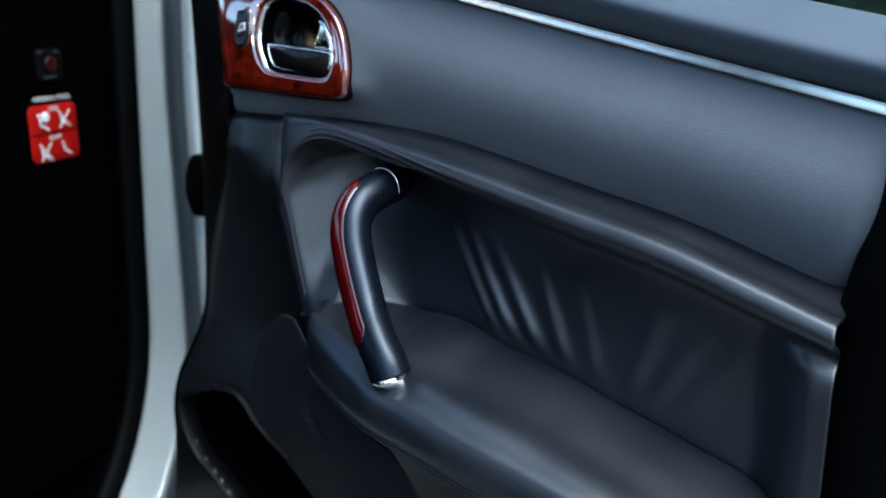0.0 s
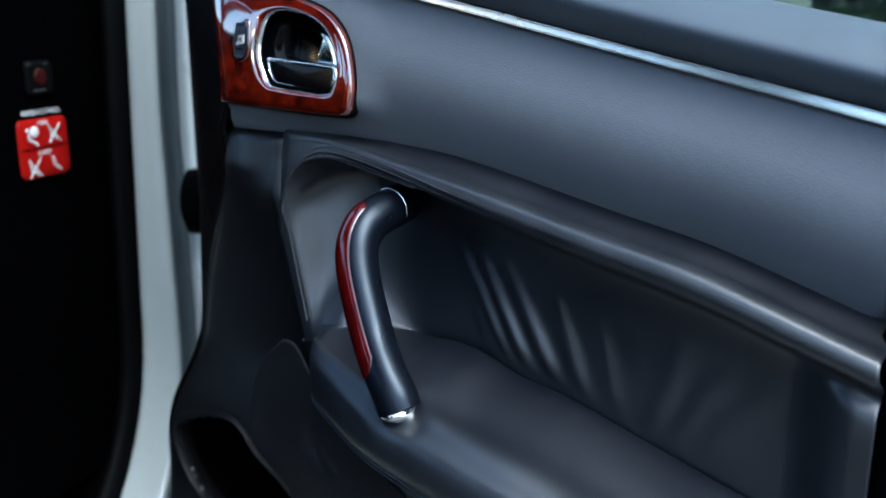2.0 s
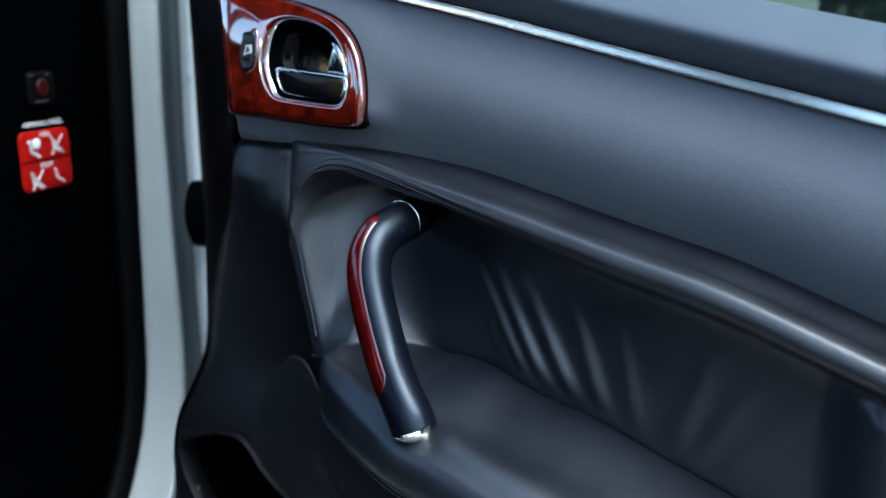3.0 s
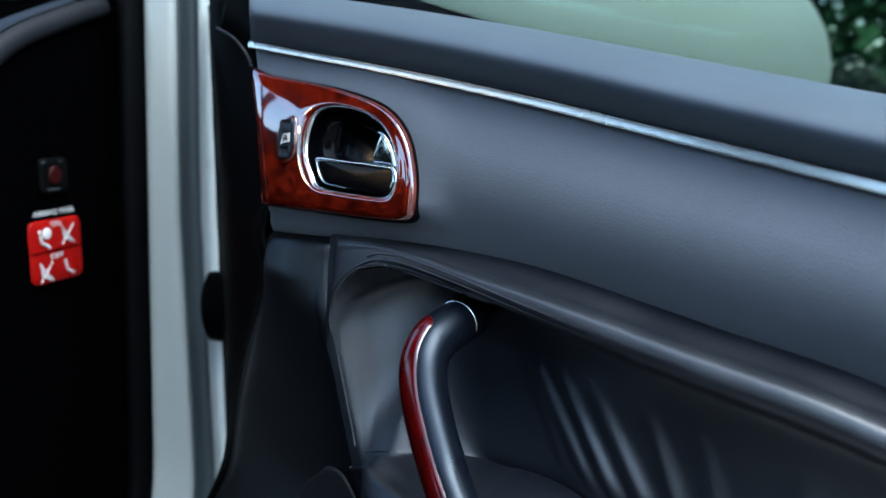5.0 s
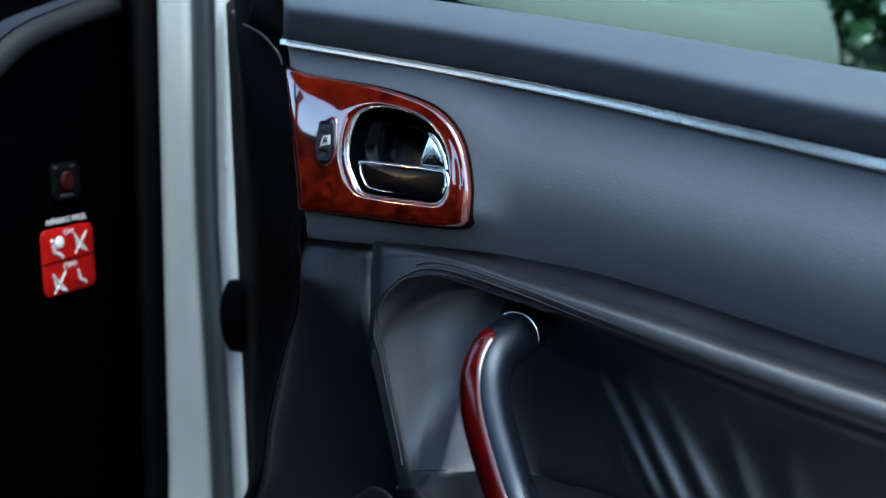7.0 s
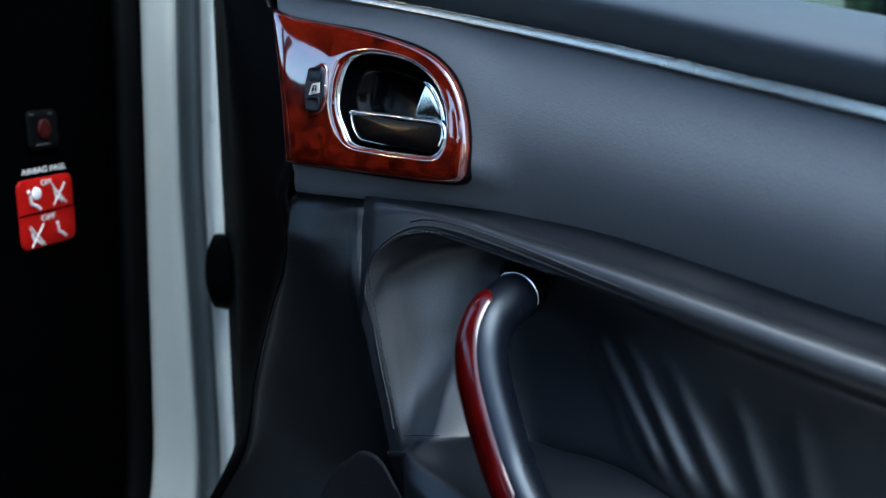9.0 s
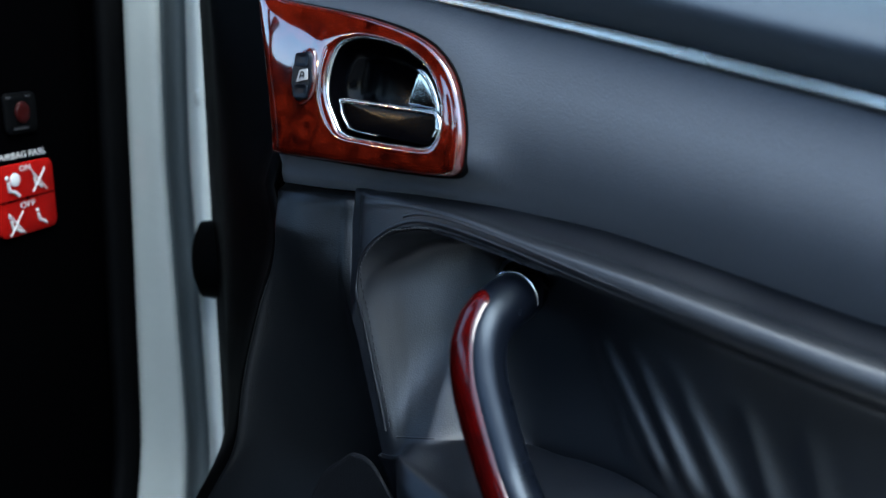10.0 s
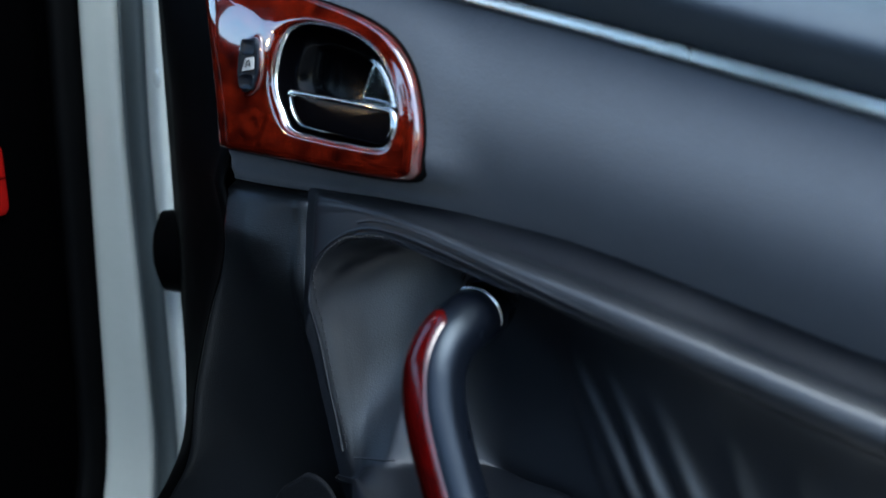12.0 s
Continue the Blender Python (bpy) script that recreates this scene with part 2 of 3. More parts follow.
# upper trim panel
rows = []
for i in range(181):
    f = i / 180
    col = []
    for j in range(61):
        s = (j / 60) ** 1.15
        u0 = left_edge(s)
        u1 = U_END + 0.030 * s
        u = u0 + (u1 - u0) * f
        v = trim_low(u) + (trim_top(u) - trim_low(u)) * s
        k = near_bezel(u, v)
        w = trim_w(u, s) * (1 - k) + (-0.13 * (v - 0.786) - 2.0 * max(0, v - 0.84) ** 2 - 0.0040) * k - 0.010 * (1 - smooth01((u1 - u) / 0.025)) ** 1.5 - 0.004 * (1 - smooth01((u - u0) / 0.006))
        col.append(L(u, v, w))
    rows.append(col)
bm = grid(rows)
bmesh.ops.delete(bm, geom=[f for f in bm.faces if behind_bezel(f.calc_center_median())], context="FACES")
part("upper_trim", bm, SOFT, door, "dark blue-grey soft-touch upper trim", solid=0.003)

# bright strip
rows = []
for i in range(101):
    u = -0.041 + (0.70 + 0.041) * i / 100
    v = trim_top(u)
    k = 0.72 + 0.28 * smooth01(u / 0.35)
    prof = [(a * k + 0.0012 * (1 - k), b) for a, b in spline([(0.0006, -0.037), (0.0007, -0.0272), (0.0014, -0.0262), (0.0030, -0.0263), (0.0050, -0.0266), (0.0066, -0.0270), (0.0072, -0.0280), (0.0075, -0.040)], 25)]
    rows.append([L(u, v + a, b) for a, b in prof])
part("chrome_strip", grid(rows), STRIP, door, "slim chrome strip under the belt padding", solid=0.001)

# belt padding
rows = []
for i in range(101):
    u = -0.041 + (0.72 + 0.041) * i / 100
    v = trim_top(u) + 0.0068
    prof = spline([(-0.001, -0.042), (0.0012, -0.0345), (0.0055, -0.0260), (0.011, -0.0175), (0.0165, -0.0118), (0.0225, -0.0112), (0.0300, -0.0175), (0.0365, -0.0270), (0.0425, -0.041), (0.0465, -0.058), (0.047, -0.072), (0.043, -0.076)], 60)
    rows.append([L(u + (b + 0.03) * 1.08 * (1 - i / 100), v + a, b) for a, b in prof])
part("belt_padding", grid(rows), BELT, door, "grained dark belt padding below the window", solid=0.003)

# window glass, leaning in towards the roof
rows = []
for i in range(21):
    u = -0.03 + 0.80 * i / 20
    rows.append([L(u, trim_top(u) + 0.035 + 0.40 * q, -0.080 + 0.13 * q * q) for q in (k / 10 for k in range(11))])
pane = part("window_glass", grid(rows), TINT, door, "raised green-tinted side window", solid=0.004)
pane.visible_shadow = False

# outer skin of the door
rows = []
for i in range(41):
    u = -0.16 + 0.88 * i / 40
    ve = trim_top(u) + 0.035
    rows.append([L(u, a, b) for a, b in spline([(ve, -0.086), (ve - 0.05, -0.125), (0.70, -0.155), (0.5, -0.16), (0.3, -0.14), (0.2, -0.10)], 24)])
part("outer_skin", grid(rows), PAINT, door, "white painted outer skin", solid=0.002)

# dark backing sheet behind the trim, added so its gaps stay black like shade
rows = [[L(u, v, -0.124 - 0.004 * smooth01((0.1 - u) / 0.1)) for v in np.linspace(0.2, 0.80 if u < 0.2 else 0.80 - 0.2 * (u - 0.2), 8)] for u in np.linspace(-0.16, 0.70, 16)]
part("backing_sheet", grid(rows), RUBBER, door, "dark backing sheet behind the trim", solid=0.002)

# rear end of the door, black
rows = []
for i in range(13):
    v = 0.22 + (0.802 - 0.22) * i / 12
    lean = 0.030 * max(0, (v - 0.66) / 0.14)
    rows.append([L(a + lean, v, b) for a, b in spline([(U_END - 0.012, -0.02), (U_END + 0.004, -0.004), (U_END + 0.03, 0.006), (U_END + 0.09, 0.0), (U_END + 0.13, -0.03), (U_END + 0.15, -0.09), (U_END + 0.155, -0.14)], 20)])
part("rear_edge_trim", grid(rows), RUBBER, door, "black rubber-edged rear end of the door", solid=0.003)

# front edge: black seal and shell reaching back to the hinge
front_u = course([(0.20, -0.16), (.349, -.134), (.419, -.130), (.465, -.116), (.506, -.090), (.549, -.064), (.607, -.050), (.666, -.030), (.70, -.016), (.722, -.0105), (.7365, -.0112), (.750, -.0145), (.762, -.0172), (.780, -.0120), (.795, -.0092), (.811, -.0080), (.854, -.0168), (.8916, -.030), (.915, -.042), (0.965, -0.046)])
rows = []
for i in range(61):
    v = 0.20 + 0.765 * i / 60
    u = front_u(v)
    w0 = -0.004 if v < 0.765 else -0.004 - 0.034 * (v - 0.765) / 0.15
    rows.append([L(a, v, b) for a, b in spline([(u + 0.004, w0 - 0.006), (u - 0.006, w0 - 0.008), (u - 0.022, w0 - 0.020), (-0.105 + 0.3 * u, -0.055), (-0.165, -0.095), (-0.228, -0.140), (-0.240, -0.152)], 18)])
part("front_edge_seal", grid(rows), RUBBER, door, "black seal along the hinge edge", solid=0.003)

# black sail panel in front of the window, with a moulded lip
lip = spline([(-.096, .932), (-.077, .924), (-.065, .915), (-.057, .907), (-.0526, .898)], 24)
part("sail_lip", tube([L(a, b, -0.040) for a, b in lip], 0.0013, 8), HINGE, door, "moulded black lip")
rows = []
for a, b in lip:
    rows.append([L(a + (min(a + 0.03, -0.042) - a) * q, b + (1.10 - b) * q, -0.044 - 0.02 * q) for q in (k / 8 for k in range(9))])
part("sail_panel", grid(rows), RUBBER, door, "black sail panel in front of the window", solid=0.004)

mouth = spline([(-.0994, .4496), (-.084, .4615), (-.0653, .4699), (-.0338, .480), (-.0086, .4819), (.007, .4747), (.0218, .4599), (.0442, .4466), (.0736, .4333), (.115, .405), (.13, .365), (.09, .335), (.03, .335), (-.015, .353), (-.0523, .3780), (-.0737, .3900), (-.0902, .4091), (-.0996, .4317)], 100, True)


def inside(p, poly):
    """True where p lies inside the outline."""
    hit = False
    for (xa, ya), (xb, yb) in zip(poly, np.roll(poly, -1, 0)):
        if (ya > p[1]) != (yb > p[1]) and p[0] < xa + (p[1] - ya) * (xb - xa) / (yb - ya):
            hit = not hit
    return hit


# hinge-side plastic panel, with the map pocket bulging from its foot
seam_u = course([(0.18, 0.118), (.45, .108), (.55, .104), (.584, .0945), (.605, .0885), (.625, .0830), (.65, .0765), (.69, .0672), (.71, .0628), (.744, .0585), (.770, .0560)])
rows = []
for i in range(81):
    v = 0.20 + (0.7615 - 0.20) * (i / 80) ** 0.7
    a, b = front_u(v) + 0.004, seam_u(v) + 0.003
    col = []
    for j in range(61):
        f = j / 60
        u = a + (b - a) * f
        w = -0.004 + 0.004 * math.sin(math.pi * f) - 0.016 * smooth01((0.737 - v) / 0.10) * smooth01((v - 0.48) / 0.09) * ((1 - f) * f * 4) ** 0.6
        w += 0.005 * smooth01((0.56 - v) / 0.12) * math.sin(math.pi * min(1, f * 1.1))
        w += 0.0010 * smooth01((f - 0.55) / 0.40) - 0.0095 * math.exp(-((v - 0.736) / 0.020) ** 2) * smooth01((f - 0.30) / 0.70) + 0.0016 * math.exp(-((f - 0.88) / 0.06) ** 2) * smooth01((v - 0.60) / 0.06) - 0.0030 * smooth01((f - 0.955) / 0.03) - 0.008 * smooth01((v - 0.7545) / 0.008) ** 2 - 0.014 * max(0, (v - 0.734) / 0.030)
        col.append(L(u, v, w))
    rows.append(col)
bm = grid(rows)
bmesh.ops.delete(bm, geom=[f for f in bm.faces if f.calc_center_median().z < 0.5 and inside((f.calc_center_median().x, f.calc_center_median().z), mouth)], context="FACES")
part("hinge_side_panel", bm, HINGE, door, "matt black plastic panel beside the hinge", solid=0.003)

# ---- armrest moulding: ridge, hollow, pleated back and shelf ----
ridge_low = course([(.058, .685), (.068, .704), (.077, .727), (.1, .7465), (.123, .7545), (.145, .7545), (.1776, .7500), (.2127, .743), (.258, .732), (.353, .711), (.435, .695), (.506, .676), (.56, .662)])
shelf_back = course([(.060, .586), (.080, .590), (.10, .598), (.13, .6025), (.2, .603), (.23, .607), (.263, .607), (.30, .598), (.345, .591), (.41, .574), (.56, .536)])
shelf_v = course([(.060, .587), (.09, .592), (.12, .593), (.15, .592), (.184, .589), (.215, .586), (.253, .584), (.299, .580), (.333, .576), (.37, .571), (.45, .557), (.56, .527)])
shelf_w = course([(.060, .002), (.09, .011), (.14, .038), (.184, .058), (.215, .070), (.253, .081), (.299, .088), (.333, .091), (.37, .092), (.46, .093), (.56, .093)])
PLEATS = [(.266, .055, .0070, .0030), (.290, .086, .0068, .0052), (.310, .080, .0072, .0060), (.332, .070, .0074, .0056), (.354, .046, .0074, .0040), (.379, .03, .0080, .0024), (.404, -.032, .0090, .0030), (.418, -.06, .0090, .0028), (.436, -.075, .011, .0020)]


hollow = course([(.050, 0), (.068, -.003), (.078, -.014), (.090, -.028), (.105, -.041), (.120, -.050), (.135, -.055), (.155, -.056), (.180, -.053), (.21, -.046), (.240, -.038), (.27, -.031), (.30, -.028), (.36, -.028), (.60, -.028)])


def pleat(u, q):
    """Gathered folds in the back of the hollow; q runs from its top (0) to the shelf (1)."""
    h = 0
    for foot, lean, wide, high in PLEATS:
        c = foot - lean * (1 - q) ** 1.1
        h += 0.85 * high * math.exp(-((u - c) / wide) ** 2) * smooth01((q - 0.15) / 0.55) * smooth01((1.0 - q) / 0.22)
    return h


rows = []
NU = 360
for i in range(NU + 1):
    f = i / NU
    col = []
    ub = 0.058 + (U_END - 0.058) * f ** 1.15
    u = ub
    k = smooth01((u - 0.068) / 0.100)
    close = smooth01((0.540 - u) / 0.045)
    vb, vl, vs, vf, wf = trim_low(u), ridge_low(u), shelf_back(u), shelf_v(u), shelf_w(u) * (0.55 + 0.45 * close)
    wr = 0.001 + 0.009 * smooth01((u - 0.09) / 0.15)
    deep = hollow(u) * close
    low = max(deep, -0.056)
    left = 1 - smooth01((u - 0.12) / 0.07)
    bulge = smooth01((u - 0.10) / 0.13)
    mid, half = (vb + vl) / 2 - 0.0005, (vb - vl) / 2 + 0.0035
    keys = [(vb + 0.014, -0.040), (vb + 0.003, wr - 0.022 - 0.011 * (1 - bulge))]
    keys += [(mid + half * math.sin(a) / 0.94, wr - bulge * 0.9 * half * (1 - math.cos(a)) / 0.66 - 0.26 * (1 - bulge) * half * (math.sin(a) + 0.94) - (0.003 if a > 1.1 else 0)) for a in (1.22, 0.82, 0.41, 0.0, -0.41, -0.82, -1.22)]
    deep_v = vl - 0.030 - vs
    keys += [(vl - 0.013, wr * 0.3 - 0.010 * bulge + deep * 0.45), (vl - 0.027, deep * (0.95 + 0.08 * left)), (vs + 0.62 * deep_v, deep * (1 - 0.14 * left))]
    keys += [(vs + 0.012 + (0.38 * deep_v - 0.012) * left, (0.4 * deep + 0.6 * low) * (0.97 - 0.32 * left)), (vs - 0.004 + (0.14 * deep_v + 0.008) * left, low * (0.97 - 0.64 * left)), (vs - 0.0045 + 0.011 * left, low * (0.92 - 0.77 * left)), (vs - 0.0005 + 0.002 * left, low * (0.80 - 0.74 * left))]
    keys += [(vs * 0.80 + vf * 0.20 + 0.0005, low * 0.30 * (1 - left) + wf * 0.14), (vs * 0.50 + vf * 0.50, wf * 0.46), (vs * 0.28 + vf * 0.72 + 0.0014, wf * 0.70), (vf - 0.0004, wf * 0.845), (vf - 0.0060, wf * 0.945), (vf - 0.0160, wf * 0.992), (vf - 0.028, wf), (vf - 0.036, wf * 0.975), (vf - 0.044, wf * 0.92 - 0.002), (vf - 0.052, wf * 0.86 - 0.010), (vf - 0.058, wf * 0.8 - 0.024)]
    prof = spline(keys, 323)
    for j, (v, w) in enumerate(prof):
        uu = u + (seam_u(v) - 0.060) * (1 - smooth01((u - 0.058) / 0.08))
        q = (vl - 0.015 - v) / max(0.02, (vl - 0.015 - vs))
        if 0 < q < 1.0 and j < 212:
            w += pleat(uu, q) * k * close
        v -= 0.003 * math.exp(-(((uu - 0.252) ** 2 + (v - 0.590) ** 2 + (w - 0.064) ** 2) / 0.024 ** 2) ** 2)
        col.append(L(uu, v, w))
    rows.append(col)
rows_arm = rows
part("armrest", grid(rows), LEATHER, door, "black leather armrest with gathered pleats", solid=0.003)

# lower door trim under the armrest
rows = []
for i in range(61):
    u = 0.055 + (U_END + 0.02 - 0.055) * i / 60
    a = shelf_v(u) - 0.045
    wf = shelf_w(u)
    uu = lambda v: u + (seam_u(v) - 0.060) * (1 - smooth01((u - 0.058) / 0.08))
    rows.append([L(uu(v), v, w) for v, w in spline([(a + 0.02, wf * 0.88 - 0.028), (a - 0.02, wf * 0.80 - 0.026), (a - 0.06, wf * 0.66 - 0.022), (0.38, wf * 0.4 - 0.012), (0.28, wf * 0.4 - 0.010), (0.20, wf * 0.3 - 0.012)], 30)])
part("lower_trim", grid(rows), HINGE, door, "matt black lower door trim", solid=0.003)

# seam piping and stitches round the hollow
flat = np.array([tuple(p) for col in rows_arm for p in col[26:204]])


def on_armrest(u, v, lift):
    """The place on the armrest's face at (u, v), lifted off it."""
    i = np.argmin((flat[:, 0] - u) ** 2 + (flat[:, 2] - v) ** 2)
    return Vector((u, flat[i, 1] - lift, v))


def dense(pts, n, lift):
    p = np.array([on_armrest(u, v, lift) for u, v in spline(pts, n)])
    for _ in range(6):
        p[1:-1] = (p[:-2] + 2 * p[1:-1] + p[2:]) / 4
    return [Vector(q) for q in p]


SEAM = [(.30, .7245), (.255, .7345), (.2127, .7440), (.1776, .7503), (.1451, .7545), (.1231, .7545), (.1104, .7514), (.0999, .7465), (.0880, .7384), (.0790, .7293), (.0725, .7185), (.0715, .7030), (.0738, .6880), (.0775, .6700), (.0818, .6516), (.0890, .6244), (.0942, .6045)]
part("piping", tube(dense(SEAM, 220, 0.0002), [0.0010 * smooth01(i / 60) + 0.0001 for i in range(220)], 8), LEATHER, door, "leather piping round the armrest hollow")
part("piping", tube(dense([(a, b + 0.0042) for a, b in SEAM[:7]], 140, 0.0000), [0.0008 * smooth01(i / 50) + 0.0001 for i in range(140)], 8), LEATHER, door)
INSET = [(a + (0.0015 if i < 4 else 0.0042), b - (0.0048 if i < 5 else 0.0030 if i < 7 else 0.0)) for i, (a, b) in enumerate(SEAM)]
stitch = dense(INSET, 420, 0.0017)
bm = bmesh.new()
for i in range(60, 414, 7):
    tube([stitch[i], stitch[i + 2], stitch[i + 4]], 0.00058, 6, bm=bm)
part("piping", tube(dense([(.102, .601), (.108, .602), (.115, .6035), (.122, .605), (.130, .606)], 40, 0.0), 0.0007, 8), LEATHER, door)
part("stitching", bm, THREAD, door, "fine grey stitching")
drop = course([(.070, .000), (.088, .003), (.10, .018), (.116, .034), (.14, .040), (.17, .043), (.22, .041), (.30, .039), (.56, .036)])
line = []
for col in rows_arm[16:300:4]:
    u = col[250].x
    want = shelf_v(u) - drop(u)
    line.append(min(col[236:], key=lambda p: abs(p.z - want)) + Vector((0, -0.0006, 0)))
part("piping", tube(line, 0.0009, 8), LEATHER, door)
part("piping", tube([p + Vector((0, 0.0008, -0.0040)) for p in line], 0.0007, 8), LEATHER, door)

# speaker grille
outline = spline([(.070, .5835), (.056, .573), (.040, .559), (.024, .530), (.0155, .494), (.0145, .467), (.034, .446), (.072, .428), (.14, .41), (.22, .41), (.26, .45), (.245, .49), (.19, .520), (.14, .547), (.108, .571), (.090, .584)], 90, True)
rows = []
cu, cv = 0.125, 0.50
for r in (1.0, 0.985, 0.96, 0.85, 0.6, 0.3, 0.02):
    rows.append([L(cu + (a - cu) * r, cv + (b - cv) * r, 0.0045 + 0.032 * smooth01((cu + (a - cu) * r - 0.04) / 0.16) + (-0.001 if r < 0.99 else -0.003) + 0.003 * (1 - r)) for a, b in outline])
part("speaker_grille", grid(rows, True), GRILLE, door, "perforated dark speaker grille", solid=0.002)

# map pocket: a moulded rim round a dark mouth
cu, cv = 0.02, 0.425
rows = []
for r, w in ((1.12, -0.006), (1.07, 0.003), (1.035, 0.0068), (1.012, 0.0082), (1.00, 0.0078), (0.990, 0.0050), (0.975, -0.012)):
    rows.append([L(max(cu + (a - cu) * r, front_u(cv + (b - cv) * r) + 0.0075), cv + (b - cv) * r, w) for a, b in mouth])
pocket = part("map_pocket", grid(rows, True), PLASTIC, door, "black moulded map pocket", solid=0.003)
# near-black inside stands in for the shade in the pocket's mouth
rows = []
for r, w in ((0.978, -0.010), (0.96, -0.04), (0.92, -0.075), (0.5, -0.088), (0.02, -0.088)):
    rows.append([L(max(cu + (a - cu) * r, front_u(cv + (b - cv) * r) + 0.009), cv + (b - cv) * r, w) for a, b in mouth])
part("pocket_inside", grid(rows, True), DARK, pocket, "pocket inside, near-black in place of shade")

# ---- wood bezel with latch bowl, lever and switch, on its own slanted plane ----
SLANT = math.atan(0.16)


def B(u, v, h):
    """A place on the bezel's plane, h above it."""
    return L(u, v + h * math.sin(SLANT), -0.13 * (v - 0.786) - 2.0 * max(0, v - 0.84) ** 2 + h * math.cos(SLANT) - 0.003)


rows = []
for f, h in ((1.0, -0.003), (1.0, 0.0005), (0.985, 0.0022), (0.95, 0.0037), (0.88, 0.0048), (0.75, 0.0056), (0.6, 0.0060), (0.45, 0.0062), (0.3, 0.0064), (0.18, 0.0068), (0.09, 0.0070), (0.03, 0.0060), (0.0, 0.0040), (-0.01, 0.0)):
    rows.append([B(*(hole[i] + (outer[i] - hole[i]) * f), h) for i in range(160)])
bezel = part("handle_bezel", grid(rows, True), WOOD, door, "lacquered burr walnut bezel")

# black ring imitates the shadow line between bezel and trim
rows = []
for grow, h in ((0.0016, -0.006), (0.0014, -0.0004), (0.0009, 0.0002), (0.0002, 0.0002), (-0.0010, -0.002)):
    rows.append([B(*(p + (p - C) / np.linalg.norm(p - C) * grow), h) for p in outer])
part("shadow_ring", grid(rows, True), RUBBER, bezel, "black ring in place of the shadow line round the bezel")

rows = []
for f, h in ((1.004, 0.0042), (1.000, 0.0054), (0.988, 0.0057), (0.974, 0.0048), (0.958, 0.003), (0.955, -0.001)):
    rows.append([B(*(C + (p - C) * f), h) for p in hole])
part("ring", grid(rows, True), CHROME, bezel, "thin chrome ring")

rows = []
for f, h in ((0.957, 0.003), (0.950, -0.002), (0.930, -0.007), (0.89, -0.0112), (0.83, -0.0147), (0.75, -0.0177), (0.65, -0.0200), (0.53, -0.0217), (0.40, -0.0228), (0.25, -0.0235), (0.12, -0.0238), (0.01, -0.0239)):
    rows.append([B(*(C + (p - C) * f), h) for p in hole])
part("latch_bowl", grid(rows, True), GLOSS, bezel, "gloss black hand recess")


def slab(pts, h0, h1, bevel, n=90, dome=0.0):
    """A rounded slab on the bezel's plane with a domed face."""
    o = spline(pts, n, True)
    c = o.mean(0)
    size = np.abs(o - c).max()
    rr = []
    for ins, h in ((0, h0), (0, h1 - bevel), (0.3 * bevel, h1 - 0.3 * bevel), (bevel, h1)):
        rr.append([B(*(c + (p - c) * (1 - ins / max(0.004, np.linalg.norm(p - c)))), h) for p in o])
    for f in (0.9, 0.75, 0.6, 0.45, 0.3, 0.15, 0.01):
        rr.append([B(*(c + (p - c) * (1 - bevel / size) * f), h1 + dome * (1 - f * f)) for p in o])
    return grid(rr, True)


LEVER = [(0.0567, 0.8234), (0.0624, 0.8247), (0.0981, 0.8229), (0.1276, 0.8209), (0.1337, 0.8202), (0.1362, 0.8120), (0.1347, 0.8057), (0.1278, 0.8015), (0.1045, 0.8025), (0.0738, 0.8057), (0.0654, 0.8078), (0.0593, 0.8154)]
part("lever", slab(LEVER, -0.012, 0.0030, 0.001, dome=0.0006), GLOSS, bezel, "gloss black release lever")
edge = spline([(.0572, .8234), (.0624, .8247), (.0981, .8229), (.1276, .8209), (.1340, .8190), (.1362, .8120), (.1345, .8062)], 50)
part("lever_edge", tube([B(a, b, 0.0034) for a, b in edge], [0.0017 + 0.0014 * smooth01((i - 30) / 12) for i in range(50)], 10), CHROME, bezel, "chrome edge of the lever")
edge = spline([(.0570, .8235), (.0593, .8154), (.0654, .8079), (.0740, .8058), (.089, .8042)], 30)
part("lever_trim", tube([B(a, b, 0.0034) for a, b in edge], 0.0005, 8), CHROME, bezel, "fine chrome line")
TRI = [(0.1053, 0.8239), (0.1079, 0.8354), (0.1128, 0.8450), (0.1166, 0.8462), (0.1238, 0.8405), (0.1298, 0.8310), (0.1328, 0.8225), (0.1312, 0.8210), (0.1180, 0.8224)]
bm = slab(TRI, -0.014, -0.001, 0.0007, dome=0.0004)
for v in bm.verts:
    v.co.y += 0.16 * (0.1328 - v.co.x)
arm = part("lever_arm", bm, CHROME, bezel, "curved chrome arm of the lever")
# extra chrome bead that builds the arm's bright highlight as a shape
edge = spline([(.1150, .8462), (.1180, .8452), (.1238, .8405), (.1298, .8310), (.1330, .8222)], 30)
part("arm_edge", tube([B(a, b, 0.0012) for a, b in edge], [0.0007 + 0.0016 * smooth01(i / 12) for i in range(30)], 10), CHROME, arm, "chrome bead added for the bright edge")

